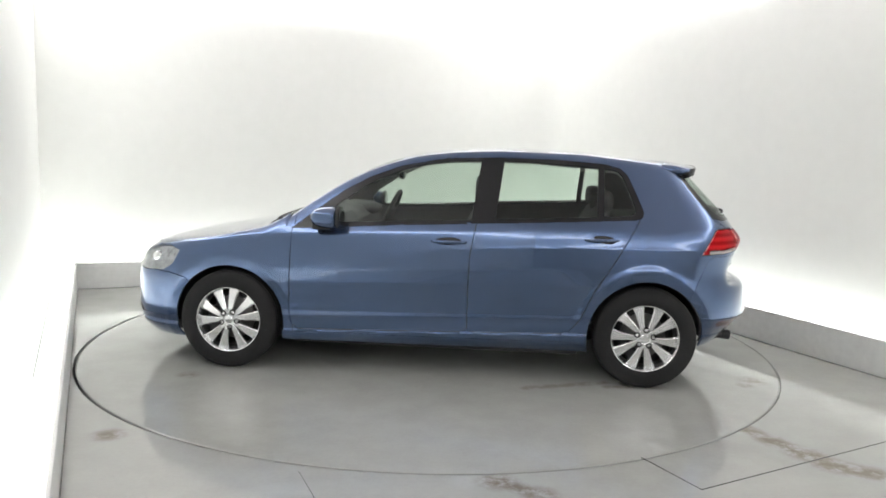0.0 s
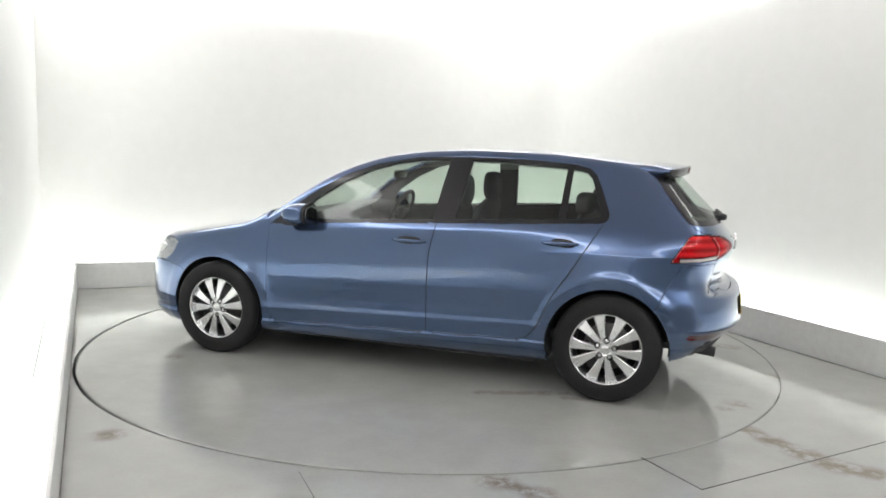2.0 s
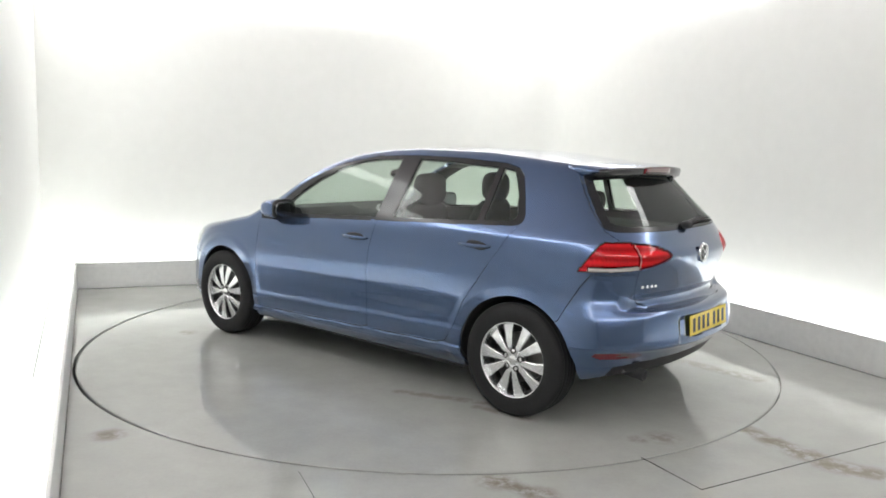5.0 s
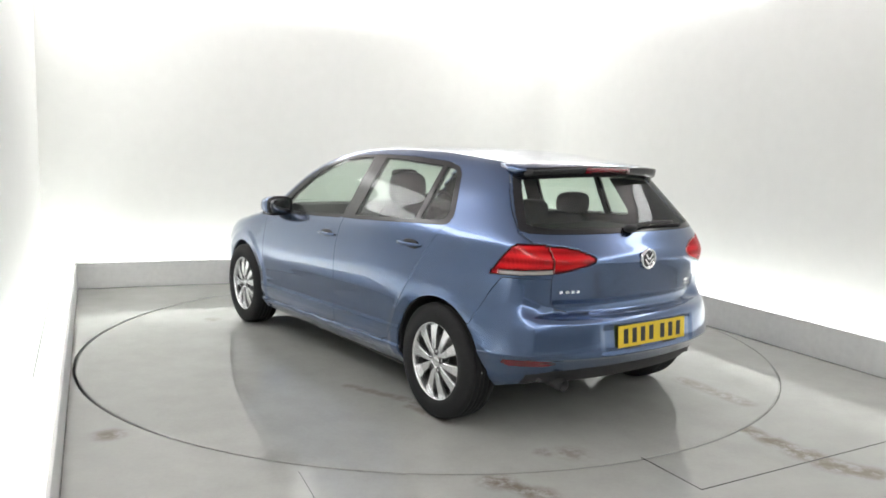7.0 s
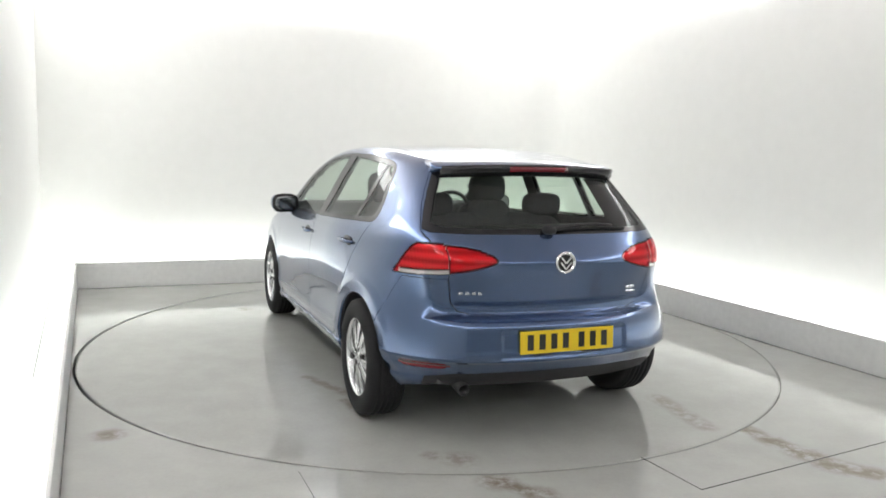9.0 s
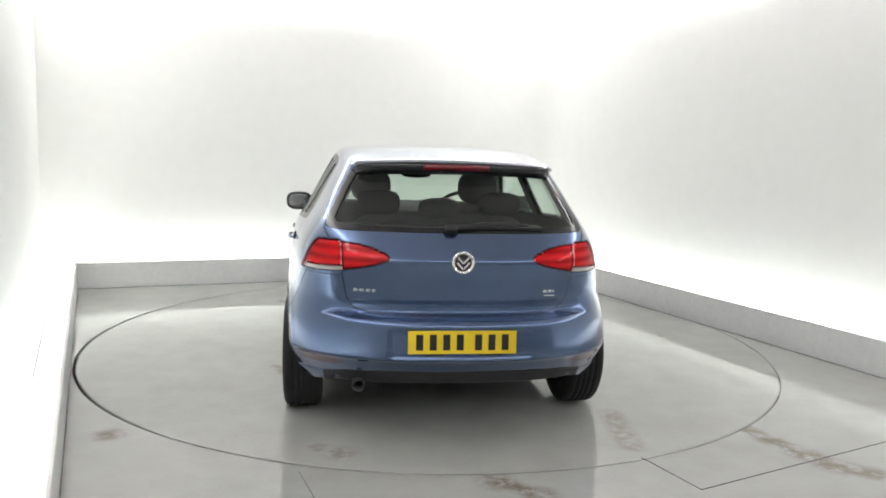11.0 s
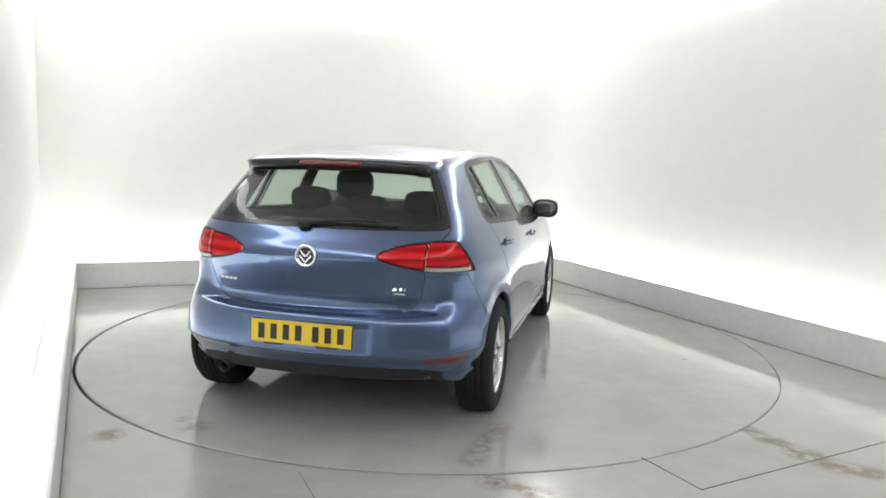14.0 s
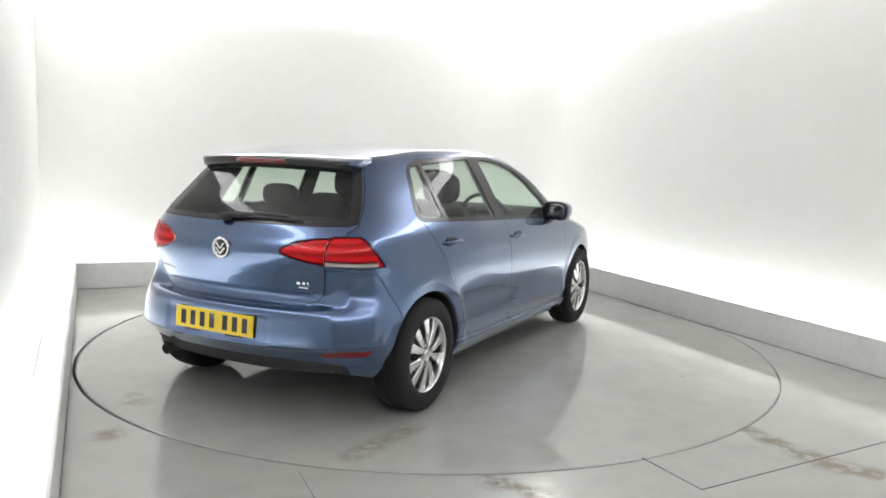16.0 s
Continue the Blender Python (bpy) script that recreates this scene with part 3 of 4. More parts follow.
def panel(name, faces, material, parent, both, label="", gap=0.0022, sink=0.0, lip=0.016, sign=1):
    """One body panel lifted from the grid: both halves welded, or the left (sign 1) or right (-1) one alone."""
    faces = QUADS[faces]
    used, inv = np.unique(faces, return_inverse=True)
    F = inv.reshape(-1, 4)
    V, N = PTS[used].copy(), NRM[used].copy()
    # edges used once are the panel's rim
    E = np.concatenate([F[:, (0, 1)], F[:, (1, 2)], F[:, (2, 3)], F[:, (3, 0)]])
    face_of = np.tile(np.arange(len(F)), 4)
    key = np.sort(E, 1)
    _, first, count = np.unique(key, axis=0, return_index=True, return_counts=True)
    rim = E[first[count == 1]]
    rimface = face_of[first[count == 1]]
    centre = (V[rim[:, 0], 1] < 1e-6) & (V[rim[:, 1], 1] < 1e-6)
    rim, rimface = rim[~centre], rimface[~centre]
    pull = np.zeros_like(V)
    fc = V[F].mean(1)
    for k in (0, 1):
        a, b = V[rim[:, 0]], V[rim[:, 1]]
        along = b - a
        along /= np.linalg.norm(along, axis=1, keepdims=True) + 1e-12
        d = fc[rimface] - (a + b) / 2
        d -= (d * along).sum(1, keepdims=True) * along
        d /= np.linalg.norm(d, axis=1, keepdims=True) + 1e-12
        np.add.at(pull, rim[:, k], d)
    pull -= (pull * N).sum(1, keepdims=True) * N
    size = np.linalg.norm(pull, axis=1, keepdims=True)
    onrim = np.zeros(len(V), bool)
    onrim[rim.ravel()] = True
    step = np.where(size > 1e-6, pull / (size + 1e-9), 0)
    V = V + step * gap - N * sink
    rv = np.nonzero(onrim)[0]
    at = np.full(len(V), -1)
    Nall = N
    if lip:
        at[rv] = len(V) + np.arange(len(rv))
        low = V[rv] - N[rv] * lip + step[rv] * 0.002
        V = np.concatenate([V, low])
        Nall = np.concatenate([N, N[rv] * 0.3 - step[rv]])
        F = np.concatenate([F, np.stack([rim[:, 1], rim[:, 0], at[rim[:, 0]], at[rim[:, 1]]], 1)])
    flip = np.array([1, -1, 1])
    if both:
        k = len(V)
        back_to = np.where(V[:, 1] < 1e-6, np.arange(k), np.arange(k) + k)
        V = np.concatenate([V, V * flip])
        Nall = np.concatenate([Nall, Nall * flip])
        F = np.concatenate([F, back_to[F][:, ::-1]])
    elif sign < 0:
        V, Nall, F = V * flip, Nall * flip, F[:, ::-1]
    ob = mesh_ob(name, V, F, material, parent, True, label)
    ob.data.normals_split_custom_set_from_vertices([tuple(map(float, v)) for v in Nall])
    return ob


pick = lambda name: np.nonzero(LABEL == name)[0]
SHELLS = {}
for name, material, both, label in (
        ("shell", PAINT, True, ""), ("tailgate", PAINT, True, ""), ("rear_bumper", PAINT, True, ""), ("front_bumper", PAINT, True, ""),
        ("bonnet", PAINT, True, ""), ("front_door", PAINT, False, ""), ("rear_door", PAINT, False, ""), ("front_wing", PAINT, False, ""),
        ("sill", PAINT, False, ""), ("window_surround", TRIM, False, "gloss black window surround"), ("rear_valance", PLASTIC, True, "black plastic rear valance"), ("screen_margin", TRIM, True, "black printed margin of the rear screen"),
        ("cowl", PLASTIC, True, "black plastic scuttle panel"), ("radiator_grille", PLASTIC, True, "black radiator grille"),
        ("lower_intake", PLASTIC, True, "black lower intake"), ("fog_lamp_bezel", PLASTIC, False, "black fog lamp bezel"),
        ("rear_reflector", DARKRED, False, "deep red reflector")):
    f = pick(name)
    if not len(f):
        continue
    for sign in ((1,) if both else (1, -1)):
        ob = panel("body_shell" if name == "shell" else name, f, material, car, both, label, sign=sign,
                   gap={"window_surround": 0.0, "rear_reflector": 0.0, "rear_valance": 0.0, "screen_margin": 0.0, "rear_bumper": 0.0016, "sill": 0.0016, "front_wing": 0.002, "tailgate": 0.0042}.get(name, 0.003))
        SHELLS[name, sign] = ob
for name, both, tint in (("windscreen", True, "tinted windscreen"), ("rear_window", True, "tinted heated rear window"), ("side_window_front", False, "clear side glass"),
                         ("side_window_rear", False, "clear side glass"), ("quarter_window", False, "fixed quarter glass")):
    for sign in ((1,) if both else (1, -1)):
        owner = {"rear_window": ("tailgate", 1), "side_window_front": ("front_door", sign), "side_window_rear": ("rear_door", sign)}.get(name)
        w = panel(name if both else "window", pick(name), GLASS, SHELLS[owner] if owner else car, both, tint, gap=0, sink=0.003, lip=0, sign=sign)
        w.visible_shadow = False
for sign in (1, -1):
    f = pick("lamp")
    inner = f[CUT_LAMP[f]]
    outer = f[~CUT_LAMP[f]]
    level = 0.848 - 0.057 * (MID[outer, 1] - 0.60)
    pale = outer[(MID[outer, 2] < level + 0.024) & (MID[outer, 0] < -1.70)]
    for nm, ff, m, lb in (("tail_lamp", np.setdiff1d(outer, pale), COVER, "red wraparound tail lamp"), ("tail_lamp_inner", inner, COVER, "red inner tail lamp"),
                          ("reversing_lens", pale, WHITE_LENS, "clear reversing lamp strip")):
        owner = SHELLS["tailgate", 1] if nm == "tail_lamp_inner" else car
        lamp = panel(nm, ff, m, owner, False, lb, gap=0.004, sink=-0.002 if m is COVER else 0.002, lip=0 if m is COVER else 0.016, sign=sign)
        if m is COVER:
            lamp.visible_shadow = False
            panel("lamp_bowl", ff, LAMP_BOWL, lamp, False, "faceted lamp reflector", gap=0.005, sink=0.012, lip=0, sign=sign)
            panel("lamp_rim", ff, DARKRED, lamp, False, "dark red lamp rim", gap=0.0, sink=0.02, lip=0, sign=sign)
    h = panel("headlamp", pick("headlamp"), CLEAR, car, False, "clear headlamp lens", gap=0.001, sink=0, lip=0, sign=sign)
    h.visible_shadow = False
    panel("headlamp_bowl", pick("headlamp"), BOWL, car, False, "chrome headlamp reflector", gap=0.001, sink=0.018, sign=sign)

# cabin lining: the same form 35 mm further in, without the openings
OPEN = ["windscreen", "rear_window", "side_window_front", "side_window_rear", "quarter_window", "arch"]
solid = ~np.isin(LABEL, OPEN)
inner_faces = np.nonzero(solid & (MID[:, 0] < 1.05) & (MID[:, 2] < 1.30))[0]
panel("cabin_lining", inner_faces, LINING, car, True, "dark grey cabin lining", gap=0.002, sink=0.03, lip=0)
panel("headliner", np.nonzero(solid & (MID[:, 2] >= 1.30))[0], HEADLINER, car, True, "pale grey headliner", gap=0, sink=0.028, lip=0)


def side_y(x, z):
    lo, hi = 0.0, 1.2
    for _ in range(30):
        m = (lo + hi) / 2
        if form(np.array(x), np.array(m), np.array(z)) < 0:
            lo = m
        else:
            hi = m
    return lo


def rear_x(y, z):
    lo, hi = -1.2, -2.4
    for _ in range(30):
        m = (lo + hi) / 2
        if form(np.array(m), np.array(abs(y)), np.array(z)) < 0:
            lo = m
        else:
            hi = m
    return lo


# ---- wheels ----
def lathe(profile, seg=64, close=False):
    """A ring turned about the y axis; profile rows are (radius, y)."""
    v, f = [], []
    k = len(profile)
    for i in range(seg):
        a = 2 * math.pi * i / seg
        v += [(r * math.cos(a), y, r * math.sin(a)) for r, y in profile]
    for i in range(seg):
        j = (i + 1) % seg
        for p in range(k if close else k - 1):
            q = (p + 1) % k
            f.append((i * k + p, i * k + q, j * k + q, j * k + p))
    return v, f


def sheet(name, v, f, material, parent, label="", smooth=True):
    bm = bmesh.new()
    vs = [bm.verts.new(p) for p in v]
    for q in f:
        try:
            bm.faces.new([vs[i] for i in q])
        except ValueError:
            pass
    return part(name, bm, material, parent, label, smooth)


def spoke_bm(angle, lean):
    """One tapered, dished spoke from the hub to the rim."""
    bm = bmesh.new()
    rows = []
    for r, w, y, d in ((0.040, 0.012, 0.028, 0.022), (0.070, 0.0155, 0.030, 0.024), (0.120, 0.0215, 0.026, 0.024), (0.165, 0.0275, 0.019, 0.022), (0.199, 0.036, 0.012, 0.020)):
        a = angle + lean * (0.20 - r) * 0.9
        c, s = math.cos(a), math.sin(a)
        row = []
        for o, dy in ((-w, -d), (-w, -0.004), (-w * 0.72, 0.0), (w * 0.72, 0.0), (w, -0.004), (w, -d)):
            row.append(bm.verts.new((r * c - o * s, y + dy, r * s + o * c)))
        rows.append(row)
    for a, b in zip(rows, rows[1:]):
        for i in range(5):
            bm.faces.new((a[i], a[i + 1], b[i + 1], b[i]))
    bm.faces.new(rows[0][::-1])
    bm.faces.new(rows[-1])
    return bm


def make_wheel():
    """A wheel with its outer face towards +y; the origin is the hub on the tyre's middle plane."""
    w = new("wheel")
    R = WHEEL_R
    tyre = [(0.206, 0.088), (0.214, 0.094), (0.228, 0.1005), (0.250, 0.1045), (0.272, 0.1030), (0.290, 0.0985), (0.302, 0.0915), (0.3105, 0.082),
            (0.3135, 0.072), (0.3145, 0.060), (0.3145, 0.050), (0.3075, 0.048), (0.3075, 0.041), (R, 0.039), (R, 0.018), (0.3085, 0.016), (0.3085, 0.009), (R, 0.007)]
    tyre = tyre + [(r, -y) for r, y in tyre[::-1]]
    t = sheet("tyre", *lathe(tyre, 72), RUBBER, w, "black rubber tyre with grooved tread")
    # barrel coloured black to give the deep shade between the spokes
    sheet("rim_barrel", *lathe([(0.186, -0.085), (0.188, 0.020), (0.196, 0.050), (0.199, 0.050), (0.199, -0.085)], 60, True), PLASTIC, w, "brake-dusted inner rim barrel")
    rim = [(0.1995, 0.052), (0.198, 0.058), (0.200, 0.078), (0.203, 0.086), (0.209, 0.091), (0.2115, 0.089), (0.210, 0.080), (0.204, 0.072), (0.2035, 0.052)]
    r = sheet("rim", *lathe(rim, 72, True), ALLOY, w, "silver alloy rim with ten paired spokes")
    for k in range(5):
        for d in (-1, 1):
            a = math.pi / 2 + 2 * math.pi * k / 5 + d * 0.300
            part("spoke", spoke_bm(a, -d * 0.35), ALLOY, r, smooth=False).location = (0, 0.052, 0)
    hub = [(0.0005, 0.078), (0.026, 0.0775), (0.031, 0.0745), (0.034, 0.079), (0.056, 0.078), (0.066, 0.072), (0.070, 0.060), (0.072, 0.03)]
    sheet("hub", *lathe(hub, 40), ALLOY, r)
    sheet("centre_cap", *lathe([(0.0005, 0.0815), (0.022, 0.081), (0.0265, 0.079), (0.0275, 0.074)], 32), ALLOY, r, "round silver centre cap")
    for k in range(5):
        a = math.pi / 2 + 2 * math.pi * (k + 0.5) / 5
        v, f = lathe([(0.0005, 0.072), (0.0105, 0.073), (0.0130, 0.0815), (0.0180, 0.0812), (0.0180, 0.06)], 14)
        b = sheet("wheel_bolt", v, f, INK, r, "dark recessed wheel bolt")
        b.location = (0.0525 * math.cos(a), 0.0008, 0.0525 * math.sin(a))
    sheet("brake_disc", *lathe([(0.0005, -0.005), (0.138, -0.005), (0.140, -0.008), (0.140, -0.025), (0.0005, -0.025)], 48), STEEL, w, "dull steel brake disc")
    bm = prism([(0.08, -0.05), (0.155, -0.05), (0.155, 0.035), (0.08, 0.035)], -0.085, 0.085, 0.012)
    part("brake_caliper", bm, PLASTIC, w, "dark brake caliper")
    # black ring that stands in for shade behind the spokes
    sheet("wheel_back_shade", *lathe([(0.142, -0.022), (0.187, -0.022), (0.187, -0.03), (0.142, -0.03)], 48), INK, w, "dark back of the wheel")
    return w


WHEEL_Y = 0.792
wheel = make_wheel()
wheel.parent = car
wheel.matrix_basis = pose(WB, WHEEL_Y, WHEEL_R, 0, 7, 0)
for x, s, a in ((-WB, 1, 31), (WB, -1, 12), (-WB, -1, 50)):
    m = pose(x, s * (WHEEL_Y - (0.018 if x < 0 else 0)), WHEEL_R, 0, a, 0) if s > 0 else pose(x, s * (WHEEL_Y - (0.018 if x < 0 else 0)), WHEEL_R, 0, 0, 180) @ pose(0, 0, 0, 0, a, 0)
    copy_thing(wheel, m)

# wheel-arch liners and the underside
for x in (WB, -WB):
    for s in (1, -1):
        v, f = [], []
        n = 40
        for i in range(n + 1):
            a0, a1 = (-0.10, math.pi + 0.30) if x > 0 else (-0.30, math.pi + 0.02)
            a = a0 + (a1 - a0) * i / n
            for y, r in ((0.852, 0.364), (0.84, 0.368), (0.54, 0.368), (0.54, 0.05)):
                px, pz = x + r * math.cos(a), 0.31 + r * math.sin(a)
                v.append((px, s * min(y, side_y(px, max(pz, 0.24)) - 0.008), pz))
        for i in range(n):
            for k in range(3):
                f.append((4 * i + k, 4 * i + k + 1, 4 * i + k + 5, 4 * i + k + 4))
        sheet("arch_liner", v, f, PLASTIC, car, "black wheel-arch liner")
part("underbody", prism([(2.0, -0.55), (1.7, -0.60), (0.92, -0.60), (0.92, -0.78), (-0.92, -0.78), (-0.92, 0.78), (0.92, 0.78), (0.92, 0.60), (1.7, 0.60), (2.0, 0.55)][::-1], 0.17, 0.31, 0.02),
     PLASTIC, car, "black underbody")
part("boot_floor", prism([(-0.90, -0.52), (-1.88, -0.50), (-1.88, 0.50), (-0.90, 0.52)][::-1], 0.365, 0.42, 0.01), PLASTIC, car, "black boot floor pan")
part("rear_axle", prism([(-1.36, -0.62), (-1.28, -0.62), (-1.28, 0.62), (-1.36, 0.62)], 0.24, 0.31, 0.02), PLASTIC, car)
part("silencer", prism([(-1.80, 0.16), (-1.60, 0.16), (-1.60, 0.44), (-1.80, 0.44)], 0.29, 0.37, 0.03), PLASTIC, car, "dark rear silencer")
v, f = lathe([(0.026, 0.06), (0.031, 0.06), (0.031, -0.12), (0.026, -0.12)], 20, True)
ob = sheet("exhaust_tip", v, f, PLASTIC, car, "sooty dark exhaust tailpipe")
ob.matrix_basis = pose(-1.865, 0.49, 0.288, 0, 0, 90) @ pose(0, 0, 0, -6)


def loft(rows, caps=True):
    """A skin through rows of points of one length, each row a closed ring."""
    bm = bmesh.new()
    rings = [[bm.verts.new(p) for p in row] for row in rows]
    k = len(rings[0])
    for a, b in zip(rings, rings[1:]):
        for i in range(k):
            bm.faces.new((a[i], a[(i + 1) % k], b[(i + 1) % k], b[i]))
    if caps:
        bm.faces.new(rings[0][::-1])
        bm.faces.new(rings[-1])
    return bm


def blob(centre, half, power=2.6, seg=20, rings=12, turn=0.0):
    """A rounded box."""
    bm = bmesh.new()
    bmesh.ops.create_uvsphere(bm, u_segments=seg, v_segments=rings, radius=1)
    sgn = lambda a: (a > 0) - (a < 0)
    for v in bm.verts:
        n = (abs(v.co.x) ** power + abs(v.co.y) ** power + abs(v.co.z) ** power) ** (1 / power)
        v.co = v.co / n
    bm.transform(pose(*centre, 0, 0, turn) @ Matrix.Diagonal((*half, 1)))
    return bm


# roof spoiler with its high brake lamp
rows = []
for y in np.linspace(-0.535, 0.535, 29):
    e = abs(y) / 0.56
    tip = -1.700 + 0.10 * e ** 2.4 + 0.05 * max(0, e - 0.85) / 0.15
    drop = 0.030 * (abs(y) / 0.62) ** 2.2
    zt, x0 = 1.372 - drop * 0.9, -1.42
    thick = 0.044 * (1 - 0.55 * max(0, e - 0.8) / 0.2)
    rows.append([(x0, y, TOP(np.array(x0)) - drop + 0.001), ((x0 + tip) / 2, y, 1.397 - drop), (tip + 0.010, y, zt + 0.004), (tip + 0.001, y, zt - 0.001), (tip + 0.004, y, zt - thick * 0.3),
                 (tip + 0.05, y, zt - thick), (x0 - 0.05, y, zt - thick), (x0, y, 1.355 - drop)])
spoiler = part("roof_spoiler", loft(rows), PAINT, SHELLS["tailgate", 1], smooth=True)
rows = []
for y in np.linspace(-0.51, 0.51, 25):
    e = abs(y) / 0.56
    tip = -1.700 + 0.10 * e ** 2.4 + 0.05 * max(0, e - 0.85) / 0.15
    drop = 0.030 * (abs(y) / 0.62) ** 2.2 * 0.9
    rows.append([(tip + 0.006, y, 1.379 - drop), (tip - 0.003, y, 1.370 - drop), (tip + 0.006, y, 1.330 - drop), (tip + 0.04, y, 1.316 - drop), (tip + 0.06, y, 1.32 - drop), (tip + 0.03, y, 1.370 - drop)])
part("spoiler_underside", loft(rows), TRIM, spoiler, "dark underside of the spoiler", smooth=True)
rows = []
for y in np.linspace(-0.17, 0.17, 13):
    tip = -1.700 + 0.10 * (abs(y) / 0.56) ** 2.4
    drop = 0.030 * (abs(y) / 0.62) ** 2.2 * 0.9
    rows.append([(tip - 0.006, y, 1.368 - drop), (tip - 0.005, y, 1.356 - drop), (tip + 0.000, y, 1.340 - drop), (tip + 0.03, y, 1.346 - drop), (tip + 0.03, y, 1.367 - drop)])
part("brake_lamp", loft(rows), DARKRED, spoiler, "deep red high brake lamp", smooth=True)


# ---- mirrors, handles ----
for s in (1, -1):
    rows = []
    for y, g, lift in ((0.800, 0.50, -0.012), (0.815, 0.84, -0.006), (0.845, 0.97, 0.0), (0.89, 1.0, 0.002), (0.935, 0.96, 0.0), (0.965, 0.86, -0.002), (0.982, 0.66, -0.003), (0.988, 0.40, -0.003)):
        row = []
        for a in np.linspace(0, 2 * math.pi, 28, endpoint=False):
            ca, sa = math.cos(a), math.sin(a)
            cx = math.copysign(abs(ca) ** (0.55 if ca < 0 else 0.85), ca)
            row.append((0.652 + (0.125 if ca > 0 else 0.056) * cx * g, s * y, 0.999 + lift + 0.066 * math.copysign(abs(sa) ** 0.8, sa) * g))
        rows.append(row)
    mirror = part("door_mirror", loft(rows), PAINT, SHELLS["front_door", s], "painted door mirror with a black base", smooth=True)
    part("mirror_base", loft([[(0.70 + a * 0.055, s * y, z + b * 0.016) for a, b in ((-1, -1), (1, -1), (1, 1), (-1, 1))] for y, z in ((0.78, 0.945), (0.84, 0.942), (0.92, 0.938), (0.955, 0.945))]),
         TRIM, mirror, "black mirror foot")
    part("mirror_bezel", blob((0.598, s * 0.893, 0.999), (0.016, 0.098, 0.070), 3.0), TRIM, mirror, "black bezel", smooth=True)
    part("mirror_glass", blob((0.584, s * 0.893, 0.999), (0.004, 0.078, 0.052), 3.0), DARK_MIRROR, mirror, "mirror glass, tinted dark for its dark reflection", smooth=True)
    for name, owner, x, z, half in (("door_handle", "front_door", -0.084, 0.873, 0.112), ("door_handle", "rear_door", -1.024, 0.916, 0.105)):
        y = side_y(x, z)
        # black blob that imitates the shade in the hollow behind the handle
        bowl = part("handle_shade", blob((x, s * (y - 0.004), z - 0.004), (half * 0.80, 0.0085, 0.032), 2.2), TRIM, SHELLS[owner, s], "dark blob for the shade in the handle recess", smooth=True)
        rows = []
        for u in np.linspace(-1, 1, 15):
            yy = side_y(x + u * half, z) + 0.006 + 0.026 * (1 - abs(u) ** 3.0)
            g = 0.011 * (1 - 0.5 * abs(u) ** 3)
            rows.append([(x + u * half, s * (yy + g * 0.6 * math.cos(a)), z + g * math.sin(a) + 0.002) for a in np.linspace(0, 2 * math.pi, 12, endpoint=False)])
        part("door_handle", loft(rows), PAINT, SHELLS[owner, s], "body-coloured pull handle", smooth=True)

# ---- tail: plate, badge, wiper ----
plate = part("number_plate", prism([(-0.2625, -0.0555), (0.2625, -0.0555), (0.2625, 0.0555), (-0.2625, 0.0555)], 0, 0.004, 0.0015), YELLOW, car, "yellow plate with black bars")
plate.matrix_basis = pose(-2.058, 0.0, 0.534, 90, 0, -90) @ pose(0, 0, 0, -4)
for u in (-0.182, -0.117, -0.052, 0.013, 0.102, 0.167, 0.232):
    u -= 0.025
    part("bar", prism([(u - 0.017, -0.038), (u + 0.017, -0.038), (u + 0.017, 0.038), (u - 0.017, 0.038)], 0.003, 0.0048), INK, plate, "black bar")
part("plate_clip", prism([(-0.19, -0.066), (-0.09, -0.066), (-0.09, -0.054), (-0.19, -0.054)], -0.002, 0.003), INK, plate)
part("plate_clip", prism([(0.08, -0.066), (0.19, -0.066), (0.19, -0.054), (0.08, -0.054)], -0.002, 0.003), INK, plate)
gate = SHELLS["tailgate", 1]
emblem = sheet("emblem", *lathe([(0.040, 0.0), (0.047, 0.007), (0.052, 0.008), (0.056, 0.004), (0.056, -0.006)], 40), CHROME, gate, "round chrome emblem")
emblem.matrix_basis = pose(-2.004, 0.0, 0.910, 0, 0, 90)
sheet("emblem_field", *lathe([(0.0005, 0.0015), (0.042, 0.001)], 40), INK, emblem, "dark emblem field")
for a, b in (((-0.026, 0.026), (0.0, -0.004)), ((0.026, 0.026), (0.0, -0.004)), ((-0.030, 0.002), (0.0, -0.032)), ((0.030, 0.002), (0.0, -0.032))):
    p, q = Vector(a), Vector(b)
    d = (q - p).normalized()
    n = Vector((-d.y, d.x)) * 0.0045
    bm = prism([tuple(p - n), tuple(q - n), tuple(q + n), tuple(p + n)], 0.001, 0.007)
    bm.transform(Matrix(((1, 0, 0, 0), (0, 0, 1, 0), (0, 1, 0, 0), (0, 0, 0, 1))))
    part("emblem_bar", bm, CHROME, emblem)
for y0, z0, ws, hh in ((0.520, 0.757, (0.022, 0.024, 0.020, 0.018), 0.015), (-0.420, 0.757, (0.022, 0.018, 0.006), 0.015), (-0.395, 0.734, (0.090,), 0.007)):
    y = y0
    for w in ws:
        bx = rear_x(y - w / 2, z0)
        part("badge_bar", prism([(bx - 0.004, y), (bx + 0.012, y), (bx + 0.012, y - w), (bx - 0.004, y - w)][::-1], z0 - hh / 2, z0 + hh / 2, 0.002), CHROME, gate, "chrome badge bar")
        y -= w + 0.008


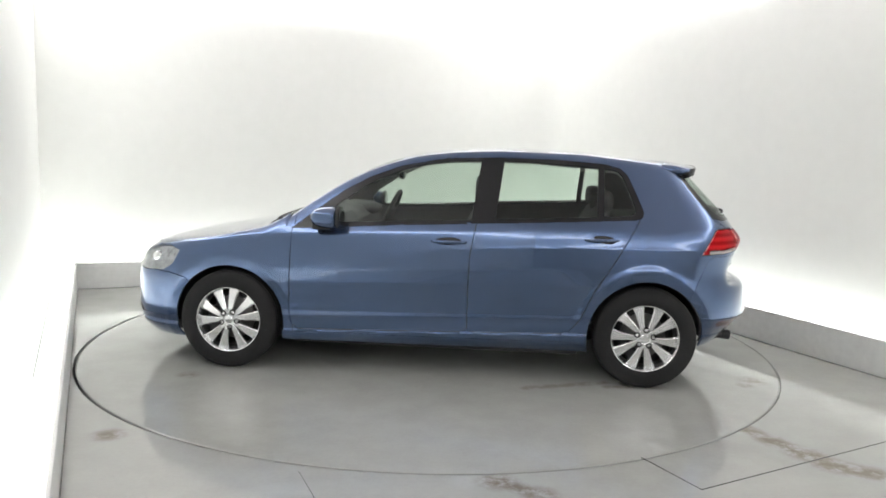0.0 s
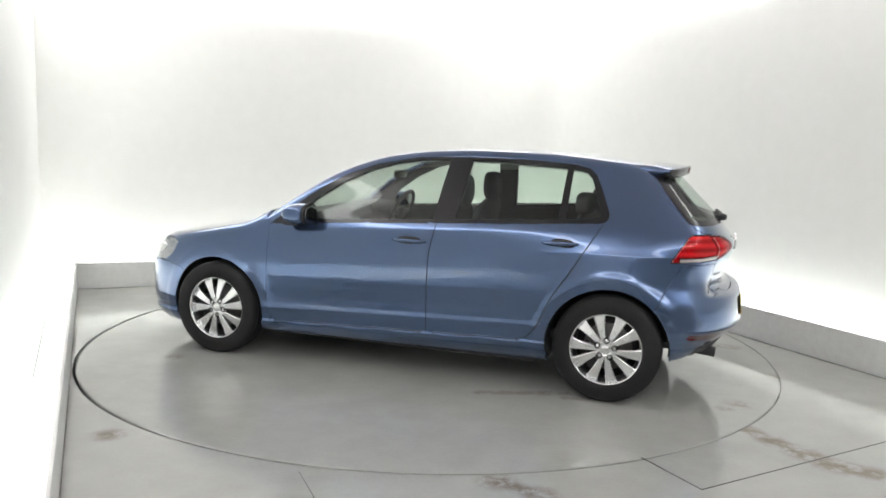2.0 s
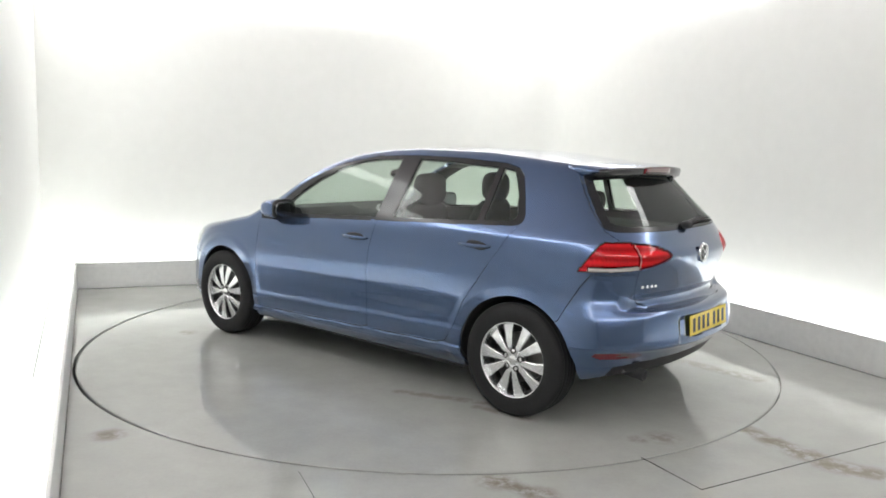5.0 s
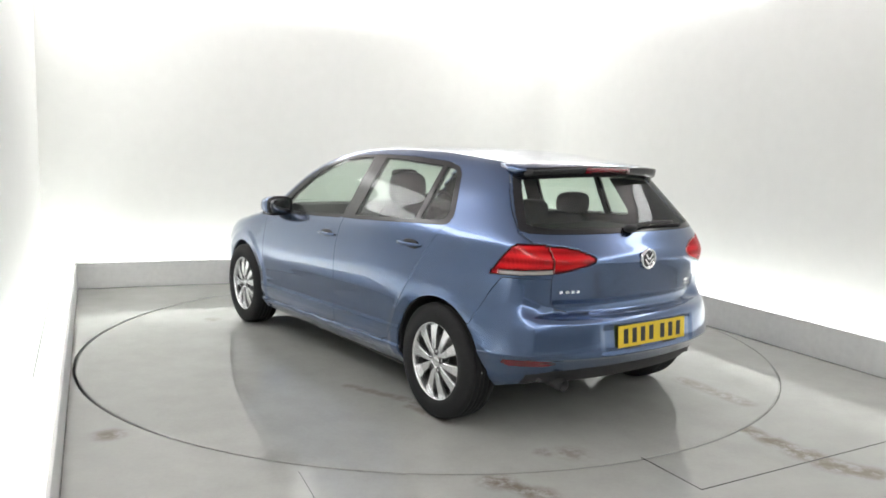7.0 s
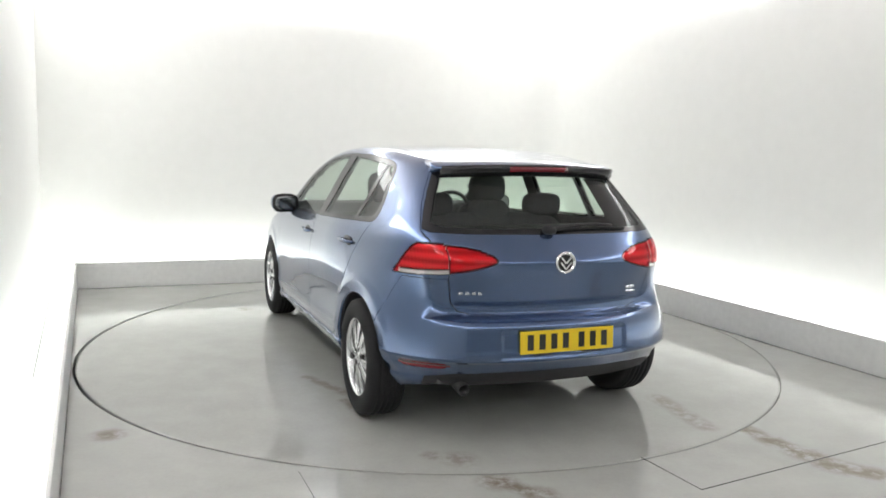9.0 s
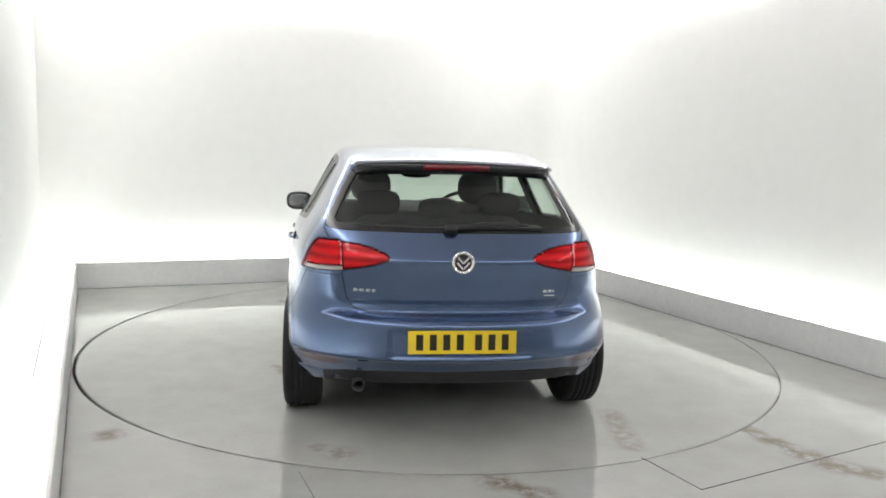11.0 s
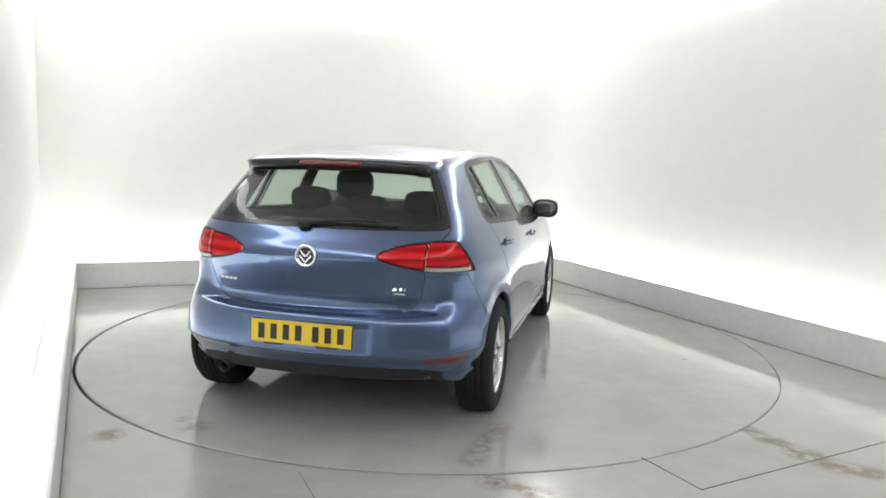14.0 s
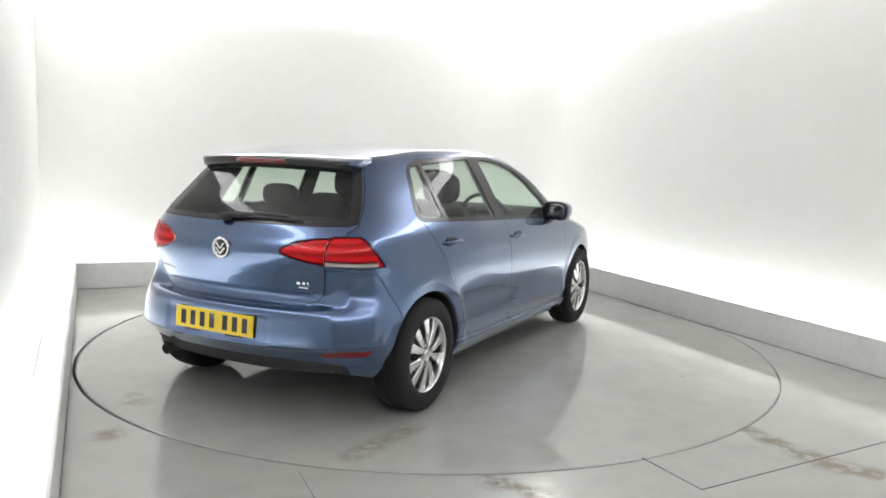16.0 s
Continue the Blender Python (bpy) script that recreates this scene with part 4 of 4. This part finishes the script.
rows = []
for u in np.linspace(0, 1, 14):
    y, z = 0.06 - 0.40 * u, 1.066 + 0.012 * u + 0.012 * math.sin(3 * u)
    x, g = rear_x(y, z) - 0.030 + 0.010 * u, 0.015 * (1 - 0.55 * u)
    rows.append([(x + g * 0.9 * math.cos(a), y, z + g * math.sin(a)) for a in np.linspace(0, 2 * math.pi, 10, endpoint=False)])
wiper = part("rear_wiper", loft(rows), PLASTIC, gate, "black rear wiper arm", smooth=True)
rows = []
for u in np.linspace(0, 1, 12):
    y, z = 0.02 - 0.44 * u, 1.060 + 0.006 * math.sin(3 * u)
    x = rear_x(y, z) - 0.008
    rows.append([(x + 0.007 * math.cos(a), y, z + 0.006 * math.sin(a)) for a in np.linspace(0, 2 * math.pi, 8, endpoint=False)])
part("wiper_blade", loft(rows), RUBBER, wiper, "rubber wiper blade", smooth=True)
part("wiper_pivot", blob((rear_x(0.05, 1.06) - 0.022, 0.05, 1.062), (0.03, 0.035, 0.022)), PLASTIC, wiper, smooth=True)
rows = []
for u in np.linspace(0, 1, 10):
    x, y = 1.06 + 0.04 * math.sin(3 * u), 0.62 - 0.62 * u
    z = TOP(np.array(x)) + 0.012 - 0.028 * (y / 0.8) ** 2
    rows.append([(x + 0.012 * math.cos(a), y, z + 0.010 * math.sin(a)) for a in np.linspace(0, 2 * math.pi, 8, endpoint=False)])
part("front_wiper", loft(rows), PLASTIC, car, "black windscreen wiper", smooth=True)
for s in (1, -1):
    part("projector", blob((1.84, s * (side_y(1.84, 0.685) - 0.030), 0.685), (0.034, 0.022, 0.034)), CHROME, car, "headlamp projector", smooth=True)


# ---- cabin ----
def seat(x, y, wide, parent, name="front_seat"):
    s = part(name, blob((x, y, 0.50), (0.26, wide, 0.10), 3.5), FABRIC, parent, "charcoal cloth seat", smooth=True)
    rows = []
    for z, dx, w, t in ((0.46, 0.0, 0.9, 0.09), (0.60, -0.03, 1.0, 0.10), (0.80, -0.085, 1.0, 0.085), (0.96, -0.135, 0.90, 0.07), (1.04, -0.16, 0.74, 0.055), (1.075, -0.17, 0.55, 0.035)):
        rows.append([(x - 0.20 + dx + t * math.cos(a), y + wide * w * math.copysign(abs(math.sin(a)) ** 0.6, math.sin(a)), z) for a in np.linspace(0, 2 * math.pi, 24, endpoint=False)])
    part("seat_back", loft(rows), FABRIC, s, smooth=True)
    return s


def headrest(x, y, z, wide, tall, parent):
    h = part("headrest", blob((x, y, z), (0.055, wide, tall), 3.2), FABRIC, parent, "charcoal headrest on steel posts", smooth=True)
    for d in (-0.06, 0.06):
        v, f = lathe([(0.0005, tall + 0.09), (0.006, tall + 0.09), (0.006, 0), (0.0005, 0)], 8)
        p = sheet("headrest_post", v, f, STEEL, h)
        p.matrix_basis = pose(x, y + d, z, 90 + 180)
    return h


for y in (0.37, -0.37):
    s = seat(0.10, y, 0.25, car)
    headrest(-0.275, y, 1.175, 0.135, 0.105, s)
bench = seat(-0.72, 0.0, 0.62, car, "rear_seat")
for y, z in ((0.36, 1.125), (0.0, 1.085), (-0.36, 1.125)):
    headrest(-1.085, y, z, 0.125, 0.07, bench)
part("parcel_shelf", prism([(-1.10, -0.60), (-1.82, -0.56), (-1.82, 0.56), (-1.10, 0.60)][::-1], 0.985, 1.005, 0.006), LINING, car, "grey parcel shelf")
rows = []
for y in np.linspace(-0.70, 0.70, 15):
    rows.append([(1.00, y, 0.975), (0.80, y, 1.005), (0.66, y, 0.995 - 0.03 * (abs(y) < 0.12)), (0.60, y, 0.93), (0.60, y, 0.70), (1.02, y, 0.60)])
dash = part("dashboard", loft(rows), LINING, car, "dark grey dashboard", smooth=False)
part("instrument_hood", blob((0.64, -0.37, 0.965), (0.10, 0.17, 0.045), 2.6), LINING, dash, smooth=True)
v, f = lathe([(0.185 + 0.015 * math.cos(a), 0.015 * math.sin(a)) for a in np.linspace(0, 2 * math.pi, 12, endpoint=False)], 40, True)
sw = sheet("steering_wheel", v, f, PLASTIC, car, "black steering wheel")
sw.matrix_basis = pose(0.47, -0.37, 0.93, 0, 0, 90) @ pose(0, 0, 0, -24)
part("steering_boss", blob((0, 0, 0), (0.07, 0.025, 0.055)), PLASTIC, sw, smooth=True)
for a in (0, 180, 270):
    part("steering_spoke", blob((0.11 * math.cos(radians(a)), 0, 0.11 * math.sin(radians(a))), (0.075 if a != 270 else 0.02, 0.012, 0.018 if a != 270 else 0.07)), PLASTIC, sw, smooth=True)
part("interior_mirror", blob((0.33, 0.0, 1.245), (0.02, 0.115, 0.034), 3.0), TRIM, car, "black interior mirror", smooth=True)
part("cabin_floor", prism([(1.0, -0.70), (-1.85, -0.60), (-1.85, 0.60), (1.0, 0.70)][::-1], 0.30, 0.34), LINING, car, "dark cabin carpet")


# ---- what moves ----
def motions():
    rows_disc, rows_car = [], []
    for i in range(33):
        t = i * 0.5
        a = turn_at(t)
        rows_disc.append((t, pose(0, 0, 0, 0, 0, a)))
        rows_car.append((t, pose(0, 0, 0, 0, 0, a) @ pose(SEAT[0], SEAT[1], 0)))
    walk(turntable, rows_disc)
    walk(car, rows_car)


motions()
